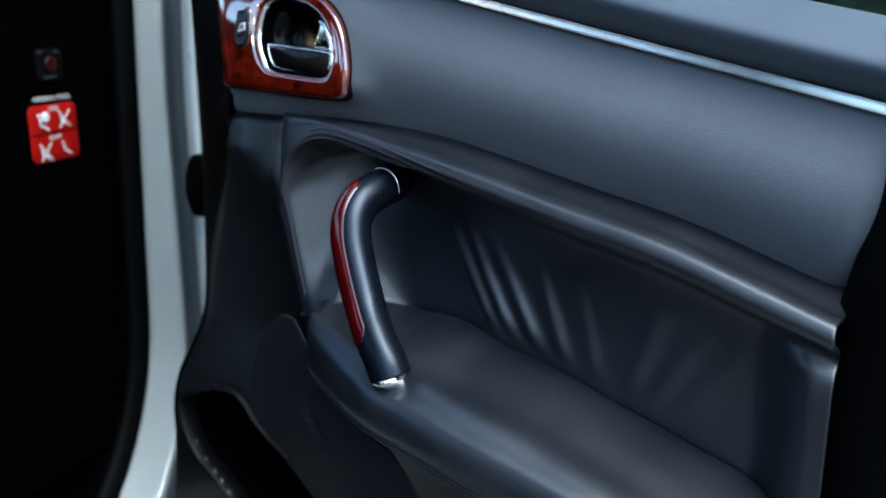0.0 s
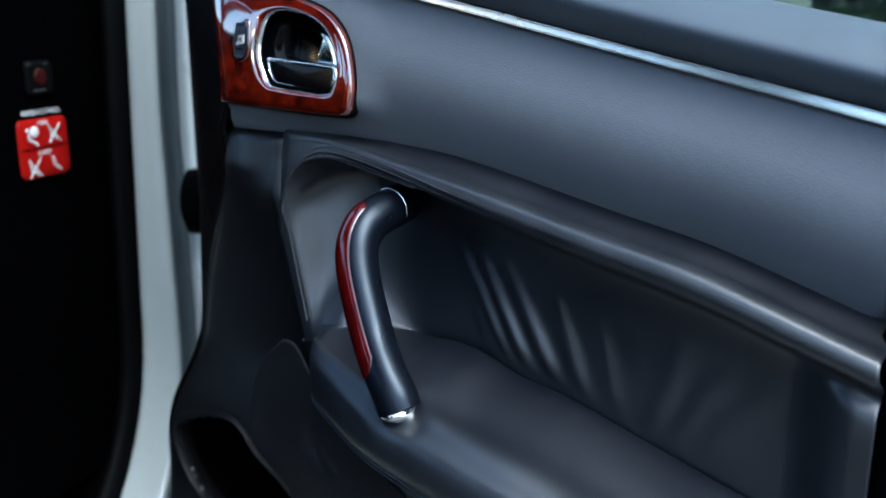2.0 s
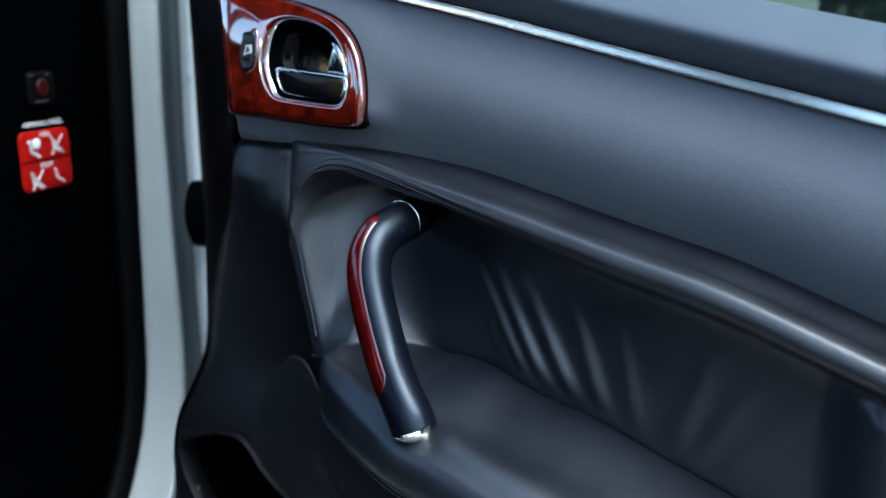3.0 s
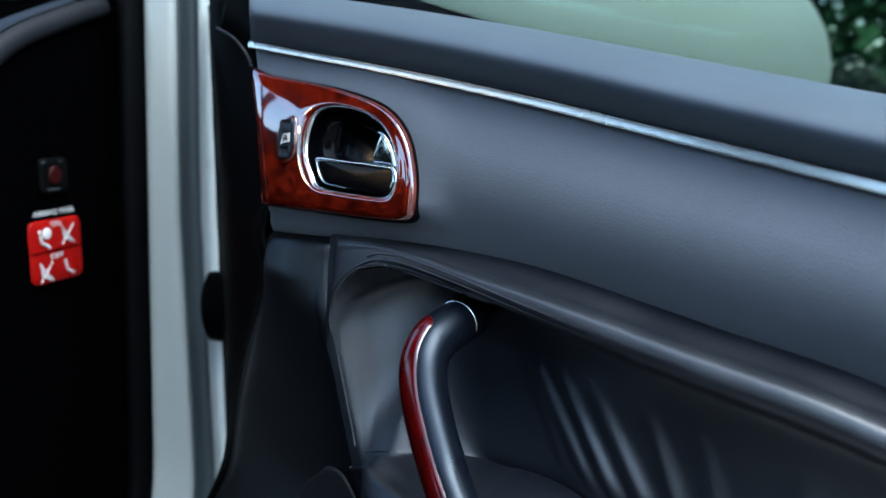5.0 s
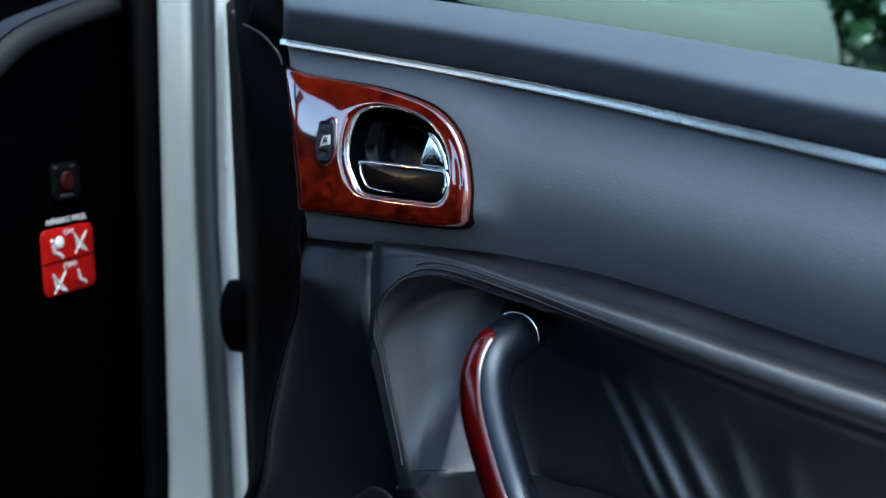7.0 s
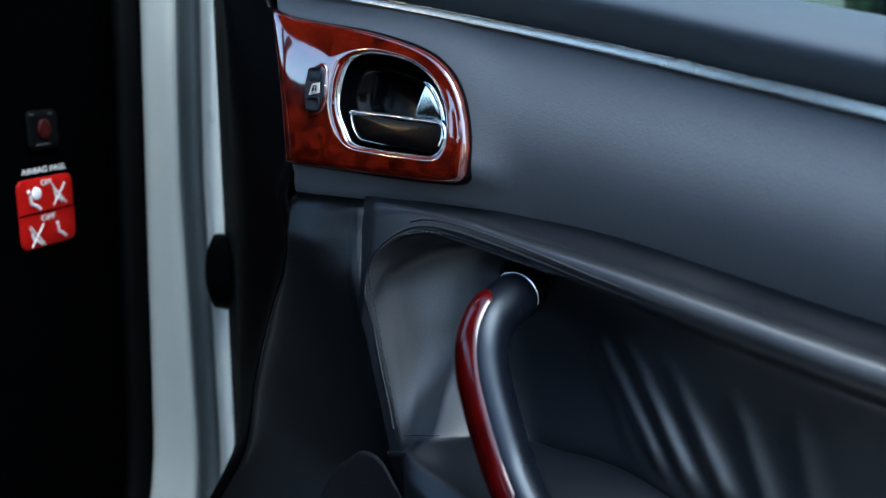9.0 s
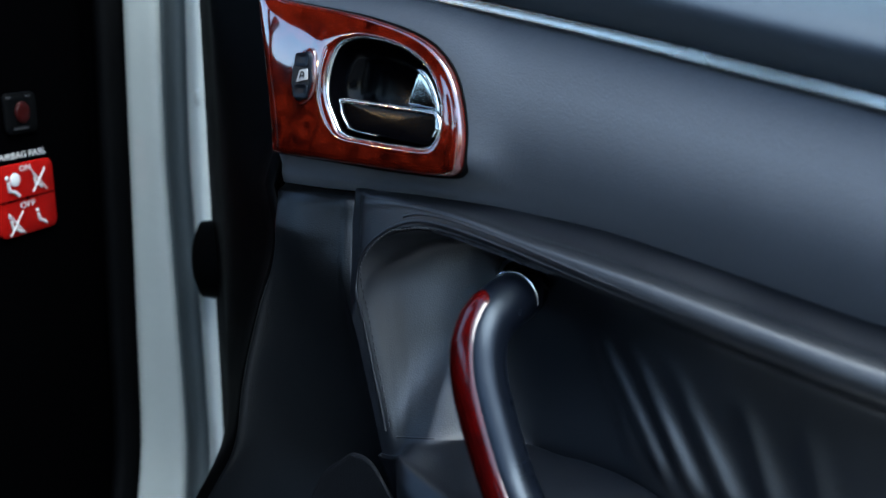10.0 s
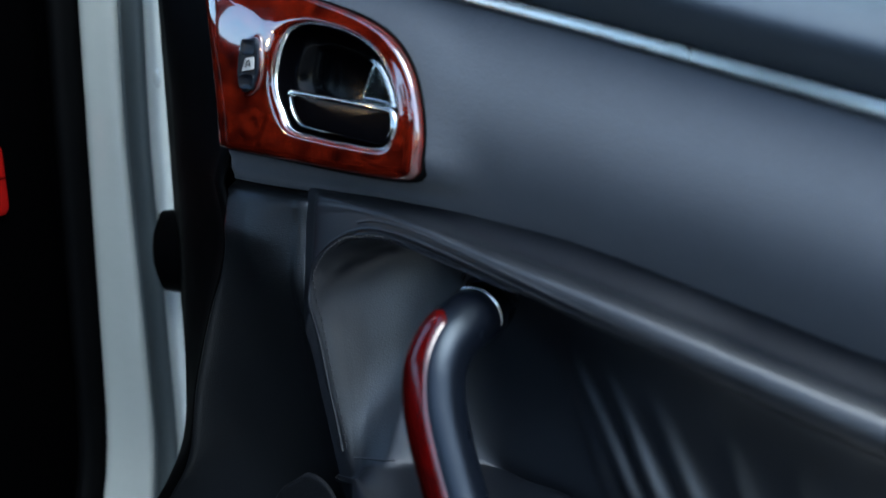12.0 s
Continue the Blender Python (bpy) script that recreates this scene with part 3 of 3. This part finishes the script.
# window switch
RIM = [(0.0162, 0.8301), (0.0162, 0.8430), (0.0196, 0.8514), (0.0263, 0.8553), (0.0323, 0.8565), (0.0365, 0.8518), (0.0376, 0.8355), (0.0353, 0.8264), (0.0295, 0.8212), (0.0223, 0.8205)]
sw = part("window_switch", slab(RIM, 0.0, 0.0085, 0.0012), WOOD, door, "window switch in a walnut surround")
INN = [(0.0270 + (a - 0.0270) * 0.80, 0.8385 + (b - 0.8385) * 0.88) for a, b in RIM]
part("rocker", slab(INN, 0.006, 0.0098, 0.0012), GRIPBLACK, sw, "black rocker")
for vv in (0.8485, 0.8285):
    P2 = [(0.0270 + 0.0066 * math.copysign(abs(math.cos(a)) ** 0.5, math.cos(a)), vv + 0.0048 * math.copysign(abs(math.sin(a)) ** 0.5, math.sin(a))) for a in (k * math.pi / 8 for k in range(16))]
    part("finger_pad", slab(P2, 0.008, 0.0103, 0.0005, 40, dome=-0.0006), GRIPBLACK, sw)
bm = bmesh.new()
cap(bm, [B(a, b, 0.0112) for a, b in ((.0240, .8342), (.0268, .8420), (.0334, .8430), (.0338, .8362))])
part("symbol_plate", bm, PRINT, sw, "white symbol plate", smooth=False, solid=0.0006)
bm = bmesh.new()
for a, b in (((.0276, .8365), (.0286, .8405)), ((.0286, .8405), (.0310, .8408)), ((.0310, .8408), (.0314, .8370)), ((.0276, .8382), (.0314, .8385))):
    tube([B(*a, 0.0119), B(*b, 0.0119)], 0.0004, 6, bm=bm)
part("symbol", bm, GLOSS, sw)

# ---- grab handle ----
GP = [(.160, .7150, -.062), (.176, .7160, -.040), (.1875, .7165, -.020), (.1905, .7160, -.004), (.1895, .7130, .010), (.1880, .7065, .0225), (.1890, .6960, .0325), (.1940, .6800, .0395), (.2040, .6590, .0450), (.2195, .632, .0515), (.2360, .613, .0590), (.2480, .5985, .0620), (.2535, .5885, .0625)]
gp = spline(GP, 80)
rad = [0.0152 + 0.0008 * math.sin(math.pi * i / 79) + 0.0012 * smooth01((i - 62) / 17) for i in range(80)]
grip = part("grab_handle", tube([L(*p) for p in gp], rad, 28), GRIPBLACK, door, "satin black grab handle")
lo, hi = 28, 67
rr = list(range(lo, hi + 1))
rows = []
for k, i in enumerate(rr):
    p = Vector(L(*gp[i]))
    d = (Vector(L(*gp[i + 1])) - Vector(L(*gp[i - 1]))).normalized()
    e = Vector((-0.36, -0.93, 0.0))
    e = (e - d * d.dot(e)).normalized()
    s = d.cross(e)
    f = k / (len(rr) - 1)
    half = 62 * min(1, (min(f, 1 - f) / 0.07)) ** 0.5
    lift = 0.0012 * min(1, min(f, 1 - f) / 0.04)
    rows.append([p + (e * math.cos(a) + s * math.sin(a)) * (rad[i] - 0.0004 + lift * min(1, (1 - abs(m / 10 - 1)) * 6)) for m, a in ((m, radians((m / 10 - 1) * half * 0.88 + 7)) for m in range(21))])
part("wood_inlay", grid(rows), WOODRED, grip, "red lacquered wood inlay")
bm = bmesh.new()
bmesh.ops.create_uvsphere(bm, u_segments=28, v_segments=16, radius=1.0, matrix=Matrix.Translation(L(0.2505, 0.5868, 0.0610)) @ Matrix.Diagonal((0.0135, 0.0160, 0.0085, 1)))
part("collar", bm, CHROME, grip, "polished chrome foot collar")
ring_at = int(np.argmin(np.abs(gp[:, 2] + 0.003)))
axis = (Vector(L(*gp[ring_at + 1])) - Vector(L(*gp[ring_at - 1]))).normalized()
side = axis.cross(Vector((0, 0, 1))).normalized()
top = side.cross(axis)
part("collar", tube([Vector(L(*gp[ring_at])) + (side * math.cos(a) + top * math.sin(a)) * 0.0152 + top * 0.0008 for a in (2 * math.pi * k / 40 for k in range(41))], 0.0009, 8), CHROME, grip, "thin chrome ring at the top")

# ---- car body: door opening, dashboard, closed cabin ----
FWD, OUTB = Vector((0.17, 0.985, 0)).normalized(), Vector((0.985, -0.17, 0)).normalized()
body = thing("car", "white car with its passenger door open", "car", Matrix.Translation((-0.334, 1.075, 0)))


def opening(a, b, n_col=40):
    """The edge of the door opening from the roof down the hinge post, round the corner and back along the sill: a outboard, b out of the opening."""
    out = []
    for z in np.linspace(1.50, 0.46, 16):
        out.append(OUTB * (wide(a, z) - 0.02 + 0.035 * (z - 0.2)) + FWD * (b + 0.0) + Vector((0, 0, z)))
    for k in range(1, 13):
        t = radians(90 * k / 12)
        r = 0.20
        z = 0.46 - (r + b) * math.sin(t)
        out.append(OUTB * (wide(a, z) - 0.02 + 0.035 * (z - 0.2)) + FWD * (-r + (r + b) * math.cos(t)) + Vector((0, 0, z)))
    for y in np.linspace(-0.35, -1.25, 6):
        out.append(OUTB * (a - 0.018) + FWD * y + Vector((0, 0, 0.26 - b)))
    return out


def wide(a, z):
    """The post grows wider towards the sill."""
    return a + 0.045 * max(0, 0.75 - z) if a > -0.03 else a


def strip(name, prof, mat, label, n=14):
    s = spline(prof, n)
    part(name, grid([opening(a, b) for a, b in s]), mat, body, label, solid=0.002)


strip("door_flange", [(-0.058, 0.080), (-0.0578, 0.067), (-0.053, 0.062), (-0.040, 0.0605), (-0.027, 0.0605), (-0.0215, 0.064), (-0.0205, 0.075)], PAINT, "white painted flange of the door opening")
# the post's shade is painted in as grey; its paint is white
strip("hinge_post", [(-0.0208, 0.067), (-0.0180, 0.078), (-0.0100, 0.085), (0.0020, 0.083), (0.0085, 0.074), (0.0115, 0.060)], SHADED_WHITE, "hinge post face, white paint greyed for shade")
strip("post_edge", [(0.0112, 0.064), (0.0118, 0.055), (0.0130, 0.0505), (0.0155, 0.0500), (0.0180, 0.0525), (0.0198, 0.060), (0.0205, 0.090)], PAINT, "white edge of the front wing")
# black strip put in for the shadow of the wing gap
strip("hinge_gap_shade", [(0.0200, 0.085), (0.036, 0.092), (0.065, 0.10), (0.10, 0.11)], RUBBER, "black strip in place of the shade behind the door hinges")
strip("door_seal", [(-0.057, 0.076), (-0.063, 0.056), (-0.071, 0.048), (-0.080, 0.050), (-0.086, 0.062), (-0.087, 0.082)], RUBBER, "black rubber seal of the door opening")
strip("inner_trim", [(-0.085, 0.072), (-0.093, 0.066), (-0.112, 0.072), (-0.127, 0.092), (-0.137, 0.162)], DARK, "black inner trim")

# unseen seats, added to cut off the window band reflected in the bezel
for x in (-1.25, -0.62):
    part("seat_back", box((x - 0.22, -1.30, 0.45), (x + 0.22, -1.12, 1.02), 0.06, 4), DARK, body, "black seat back")
    part("headrest", box((x - 0.13, -1.28, 1.06), (x + 0.13, -1.17, 1.24), 0.04, 4), DARK, body, "black headrest")
    part("seat_cushion", box((x - 0.23, -1.15, 0.30), (x + 0.23, -0.62, 0.50), 0.05, 4), DARK, body, "black seat cushion")

# check strap and hinge boss on the post
bm = tube([Vector((0.0225, 0.026, 0.672)) + OUTB * q for q in (0.003, 0.009, 0.04)], [0.016, 0.024, 0.026], 20)
for v in bm.verts:
    v.co.z = 0.646 + (v.co.z - 0.672) * 1.6
part("door_check", bm, RUBBER, body, "black door check boss")

for z in (0.802,):
    bm = bmesh.new()
    bmesh.ops.create_uvsphere(bm, u_segments=16, v_segments=10, radius=1.0, matrix=Matrix.Translation(OUTB * (0.016 - 0.02 + 0.035 * (z - 0.2)) + FWD * 0.0545 + Vector((0, 0, z))) @ Matrix.Diagonal((0.0065, 0.006, 0.013, 1)))
    part("hinge_boss", bm, PAINT, body, "white painted hinge boss")

# closed cabin: roof, floor, far side and back, all dark inside
# mostly unseen; added to block sky light and shape what the bezel reflects
part("roof", box((-1.42, -2.0, 1.47), (-0.17, 0.05, 1.54), 0.03), PAINT, body, "white roof")
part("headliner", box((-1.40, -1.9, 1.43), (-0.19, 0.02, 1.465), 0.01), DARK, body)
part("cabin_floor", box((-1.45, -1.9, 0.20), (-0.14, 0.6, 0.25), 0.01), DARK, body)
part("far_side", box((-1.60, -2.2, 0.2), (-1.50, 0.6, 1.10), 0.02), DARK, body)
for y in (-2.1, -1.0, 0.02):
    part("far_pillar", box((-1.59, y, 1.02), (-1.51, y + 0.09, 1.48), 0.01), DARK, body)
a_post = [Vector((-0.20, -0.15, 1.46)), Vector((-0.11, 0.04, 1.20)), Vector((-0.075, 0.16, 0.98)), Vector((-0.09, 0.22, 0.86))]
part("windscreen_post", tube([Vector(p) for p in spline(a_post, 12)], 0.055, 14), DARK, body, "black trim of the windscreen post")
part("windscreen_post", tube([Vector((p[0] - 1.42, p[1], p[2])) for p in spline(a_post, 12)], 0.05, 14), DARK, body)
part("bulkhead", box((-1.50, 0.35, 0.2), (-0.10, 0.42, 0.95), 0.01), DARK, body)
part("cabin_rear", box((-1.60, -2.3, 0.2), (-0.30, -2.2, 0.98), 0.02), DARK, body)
part("front_wing", box((-0.10, 0.12, 0.28), (0.075, 1.0, 0.90), 0.05, 4), PAINT, body, "white front wing")
m = pose(0, 0, 0, 0, 0, -9.8)
# unseen too; window height left open for the reflections in the trim strip
for name, lo, hi, mat, label in (("rear_door", (-0.075, -2.1, 0.24), (0.01, -1.15, 0.96), PAINT, "white closed rear door"),
                                 ("rear_pillar", (-0.10, -2.12, 0.95), (-0.02, -1.98, 1.50), PAINT, "white rear pillar"),
                                 ("middle_pillar", (-0.10, -1.22, 0.95), (-0.04, -1.13, 1.50), RUBBER, "black middle pillar")):
    bm = box(lo, hi, 0.025, 3)
    bm.transform(m)
    part(name, bm, mat, body, label)

# dashboard with the airbag switch on its end face
DASH = Matrix.Translation((-0.452, 1.06, 0.0)) @ pose(0, 0, 0, 0, 0, 70.1)
dash = thing("dashboard", "black dashboard with an airbag switch in its end", "dashboard", DASH)
rows = []
for x in np.linspace(0.002, 1.1, 12):
    pr = [(0.16, 0.30), (0.16, 0.60), (0.17, 0.90), (0.15, 0.978), (0.10, 0.982), (0.062, 0.973), (0.011, 0.957), (-0.028, 0.943), (-0.065, 0.923), (-0.12, 0.880), (-0.17, 0.82), (-0.20, 0.72), (-0.19, 0.60), (-0.16, 0.45), (-0.15, 0.30)]
    rows.append([Vector((a, x, z)) for a, z in spline(pr, 40)])
bm = grid(rows, False)
cap(bm, rows[0])
cap(bm, rows[-1])
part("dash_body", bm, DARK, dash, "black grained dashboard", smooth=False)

# rim in a lighter plastic than the dash, so its edge looks lit
EDGE = spline([(0.10, 0.982), (0.062, 0.973), (0.011, 0.957), (-0.028, 0.943), (-0.065, 0.923), (-0.12, 0.880), (-0.17, 0.82), (-0.20, 0.72)], 50)
rows = []
for k, (a, z) in enumerate(EDGE):
    tx, tz = EDGE[min(k + 1, 49)] - EDGE[max(k - 1, 0)]
    q = math.hypot(tx, tz)
    nx, nz = -tz / q, tx / q
    rows.append([Vector((a + nx * i, -h, z + nz * i)) for i, h in ((-0.001, -0.03), (0.0, -0.004), (0.003, 0.003), (0.009, 0.0065), (0.016, 0.0065), (0.022, 0.003), (0.024, -0.004))])
part("end_rim", grid(rows), GRILLE, dash, "rounded rim of the dashboard end")


def D(a, z, h):
    """A place on the dashboard's end face: a towards the front, z up, h out of the face."""
    return Vector((a, -h, 0.715 + z))


def pad(name, pts, h0, h1, mat, parent, label="", n=60):
    o = spline(pts, n, True)
    c = o.mean(0)
    rr = [[D(*p, h0) for p in o], [D(*p, h1 - 0.0006) for p in o]]
    for f in (0.975, 0.6, 0.05):
        rr.append([D(*(c + (p - c) * f), h1) for p in o])
    return part(name, grid(rr, True), mat, parent, label)


def rrect(a0, z0, a1, z1, r):
    return [(a0, z0 + r), (a0, (z0 + z1) / 2), (a0, z1 - r), (a0 + r * .3, z1 - r * .3), (a0 + r, z1), ((a0 + a1) / 2, z1), (a1 - r, z1), (a1 - r * .3, z1 - r * .3), (a1, z1 - r), (a1, (z0 + z1) / 2), (a1, z0 + r), (a1 - r * .3, z0 + r * .3), (a1 - r, z0), ((a0 + a1) / 2, z0), (a0 + r, z0), (a0 + r * .3, z0 + r * .3)]


sticker = pad("airbag_label", rrect(-0.0365, -0.031, 0.0370, 0.0335, 0.008), 0.0, 0.0025, RED, dash, "red airbag warning label with white print")
bm = tube([D(-0.0370, 0.0012, 0.0026), D(0.0, 0.0016, 0.0028), D(0.0373, 0.0018, 0.0026)], 0.0007, 6)
part("split_line", bm, DARK, sticker)


def words(text, a, z, size, wide, parent, h=0.0032):
    cu = bpy.data.curves.new("lettering", "FONT")
    cu.body, cu.size, cu.align_x, cu.align_y, cu.extrude = text, size, "CENTER", "CENTER", 0.0002
    tmp = new("lettering", cu)
    me = bpy.data.meshes.new_from_object(tmp.evaluated_get(bpy.context.evaluated_depsgraph_get()))
    bpy.data.objects.remove(tmp)
    xs = [v.co.x for v in me.vertices]
    k = wide / (max(xs) - min(xs))
    me.transform(Matrix.Translation(D(a, z, h)) @ pose(0, 0, 0, 90, 0, 0) @ Matrix.Diagonal((k, 1, 1, 1)))
    me.materials.append(PRINT)
    ob = new("lettering", me)
    ob.parent = parent
    ob["label"] = "white printed words " + text
    return ob


words("AIRBAG PASS.", 0.002, 0.0405, 0.0078, 0.060, dash, 0.0008)
words("ON", 0.0, 0.0288, 0.0075, 0.014, sticker)
words("OFF", -0.001, -0.0045, 0.0075, 0.019, sticker)


def seated(a, z, k, ball, crossed):
    """A seat belt pictogram in plain bars."""
    bm = bmesh.new()
    tube([D(a - 0.006 * k, z + 0.004 * k, 0.003), D(a - 0.005 * k, z - 0.004 * k, 0.003), D(a + 0.001 * k, z - 0.006 * k, 0.003), D(a + 0.006 * k, z - 0.010 * k, 0.003)], 0.0017 * k, 8, bm=bm)
    bmesh.ops.create_uvsphere(bm, u_segments=12, v_segments=8, radius=0.0022 * k, matrix=Matrix.Translation(D(a - 0.007 * k, z + 0.0075 * k, 0.003)) @ Matrix.Diagonal((1, 0.5, 1, 1)))
    if ball:
        bmesh.ops.create_uvsphere(bm, u_segments=20, v_segments=10, radius=0.0062, matrix=Matrix.Translation(D(a + 0.003, z + 0.005, 0.003)) @ Matrix.Diagonal((1, 0.25, 1, 1)))
    if crossed:
        tube([D(a - 0.009, z - 0.010, 0.0042), D(a + 0.009, z + 0.010, 0.0042)], 0.0007, 6, bm=bm)
        tube([D(a - 0.009, z + 0.010, 0.0042), D(a + 0.009, z - 0.010, 0.0042)], 0.0007, 6, bm=bm)
    part("pictogram", bm, PRINT, sticker, "white seat pictogram")


seated(-0.0165, 0.0150, 1.0, True, False)
seated(0.0155, 0.0160, 0.75, False, True)
seated(-0.0180, -0.0190, 0.9, False, True)
seated(0.0165, -0.0180, 0.8, False, False)

# key switch above the label
knob = pad("key_switch", rrect(-0.0165, 0.0600, 0.0230, 0.0960, 0.006), 0.0, 0.003, RUBBER, dash, "black key switch with a red core")
pad("core", [(0.003 + 0.0085 * math.cos(t), 0.0785 + 0.0095 * math.sin(t)) for t in (k * math.pi / 6 for k in range(12))], 0.002, 0.0055, DIMRED, knob, "dark red switch core")
for a, z, l in ((-0.0115, 0.0925, 0.006), (0.0125, 0.0925, 0.005), (0.001, 0.0645, 0.018)):
    bm = bmesh.new()
    box(D(a - l / 2, z - 0.0008, 0.0030), D(a + l / 2, z + 0.0008, 0.0036), bm=bm)
    part("printed_bar", bm, THREAD, knob, "", smooth=False)

# ---- what stands beyond the door ----
rng = random.Random(4)
# stand-in for an unidentified pale object, shaped to fit the camera's view
post = thing("pale_shape", "pale rounded shape beyond the door", "pillar", Matrix.Translation((0.236, 2.05, 0)))
rows = []
for k in range(31):
    z = 1.24 * math.sin(math.pi / 2 * k / 30)
    swell = math.sqrt(max(0.0, 1 - ((z - 0.93) / 0.311) ** 2)) if z > 0.93 else 1 - 0.12 * (0.93 - z) ** 2
    top = max(swell, 0.02)
    ring = []
    for i in range(64):
        c, q = math.cos(2 * math.pi * i / 64), math.sin(2 * math.pi * i / 64)
        ring.append(Vector((0.527 * top * math.copysign(abs(c) ** 0.9, c), 0.36 * top * math.copysign(abs(q) ** 0.9, q), z)))
    rows.append(ring)
bm = grid(rows, True)
cap(bm, rows[-1])
part("rounded_body", bm, PALE, post, "pale grey-green surface")


def bush(name, label, centre, size, leaves, light):
    """A hedge of many small leaves on a few stems."""
    b = thing(name, label, "hedge", Matrix.Translation(centre))
    for i in range(5):
        x, y = (rng.random() - 0.5) * size[0] * 0.8, (rng.random() - 0.5) * size[1] * 0.6
        part("stem", tube([Vector((x, y, 0)), Vector((x + rng.uniform(-.1, .1), y + rng.uniform(-.1, .1), size[2] * 0.5)), Vector((x + rng.uniform(-.3, .3), y + rng.uniform(-.2, .2), size[2] * 0.9))], [0.03, 0.022, 0.008], 7), BARK, b)
    for nm, mat, count in (("foliage", LEAF, leaves), ("light_foliage", LEAF2, int(leaves * light))):
        vs, fs = [], []
        for i in range(count):
            x, y, z = rng.uniform(-.5, .5) * size[0], rng.uniform(-.5, .5) * size[1], rng.uniform(0.05, 1) * size[2]
            lump = noise.noise(Vector((x * 2.2, y * 2.2, z * 2.2)))
            if lump < -0.42 and rng.random() < 0.6:
                continue
            y *= 0.75 + 0.6 * lump
            z *= 1 + 0.12 * noise.noise(Vector((x * 3, y * 3, 5)))
            q = Euler((rng.uniform(-1, 1), rng.uniform(-1, 1), rng.uniform(0, 6.3))).to_matrix()
            s = rng.uniform(0.025, 0.055)
            o = Vector((x, y, z))
            k = len(vs)
            vs += [o + q @ Vector(p) * s for p in ((0, -1, 0), (0.45, 0, 0.15), (0, 1, 0), (-0.45, 0, 0.15))]
            fs.append((k, k + 1, k + 2, k + 3))
        me = bpy.data.meshes.new(nm)
        me.from_pydata(vs, [], fs)
        me.materials.append(mat)
        ob = new(nm, me)
        ob.parent = b
        tagged(ob, kind="stuff")
    return b


hedge = bush("hedge", "dense dark green hedge", (2.6, 4.4, 0), (5.4, 1.3, 2.9), 90000, 0.008)
tagged(hedge, group="hedges round the drive")
# copies beside and behind the camera are unseen, added to block low sky
for x, y, turn, wide_k, tall in ((-2.6, 5.2, 0, 1, 1), (4.5, -12.0, 0, 1.5, 1.0), (-5.2, -9.5, 20, 1.5, 1.3), (9.5, 2.2, 90, 1.6, 1.1)):
    copy_thing(hedge, pose(x, y, 0, 0, 0, turn) @ Matrix.Diagonal((wide_k, 1, tall, 1)))

# ---- an unseen lit lamp beyond the car, added for the bezel's warm glints ----
GLOW = bpy.data.materials.new("warm_lamp_glow")
GLOW.use_nodes = True
GLOW.node_tree.nodes["Principled BSDF"].inputs["Emission Color"].default_value = (1.0, 0.55, 0.18, 1)
GLOW.node_tree.nodes["Principled BSDF"].inputs["Emission Strength"].default_value = 45
lamp = thing("garden_lamp", "lit garden lamp with a warm globe on a dark post", "garden lamp", Matrix.Translation((-5.25, -0.45, 0)))
part("pole", tube([Vector((0, 0, 0)), Vector((0, 0, 0.8)), Vector((0, 0, 1.72))], [0.04, 0.028, 0.024], 14), RUBBER, lamp, "dark metal post")
bm = bmesh.new()
bmesh.ops.create_uvsphere(bm, u_segments=24, v_segments=14, radius=0.07, matrix=Matrix.Translation((0, 0, 1.78)))
part("globe", bm, GLOW, lamp, "warm glowing globe")
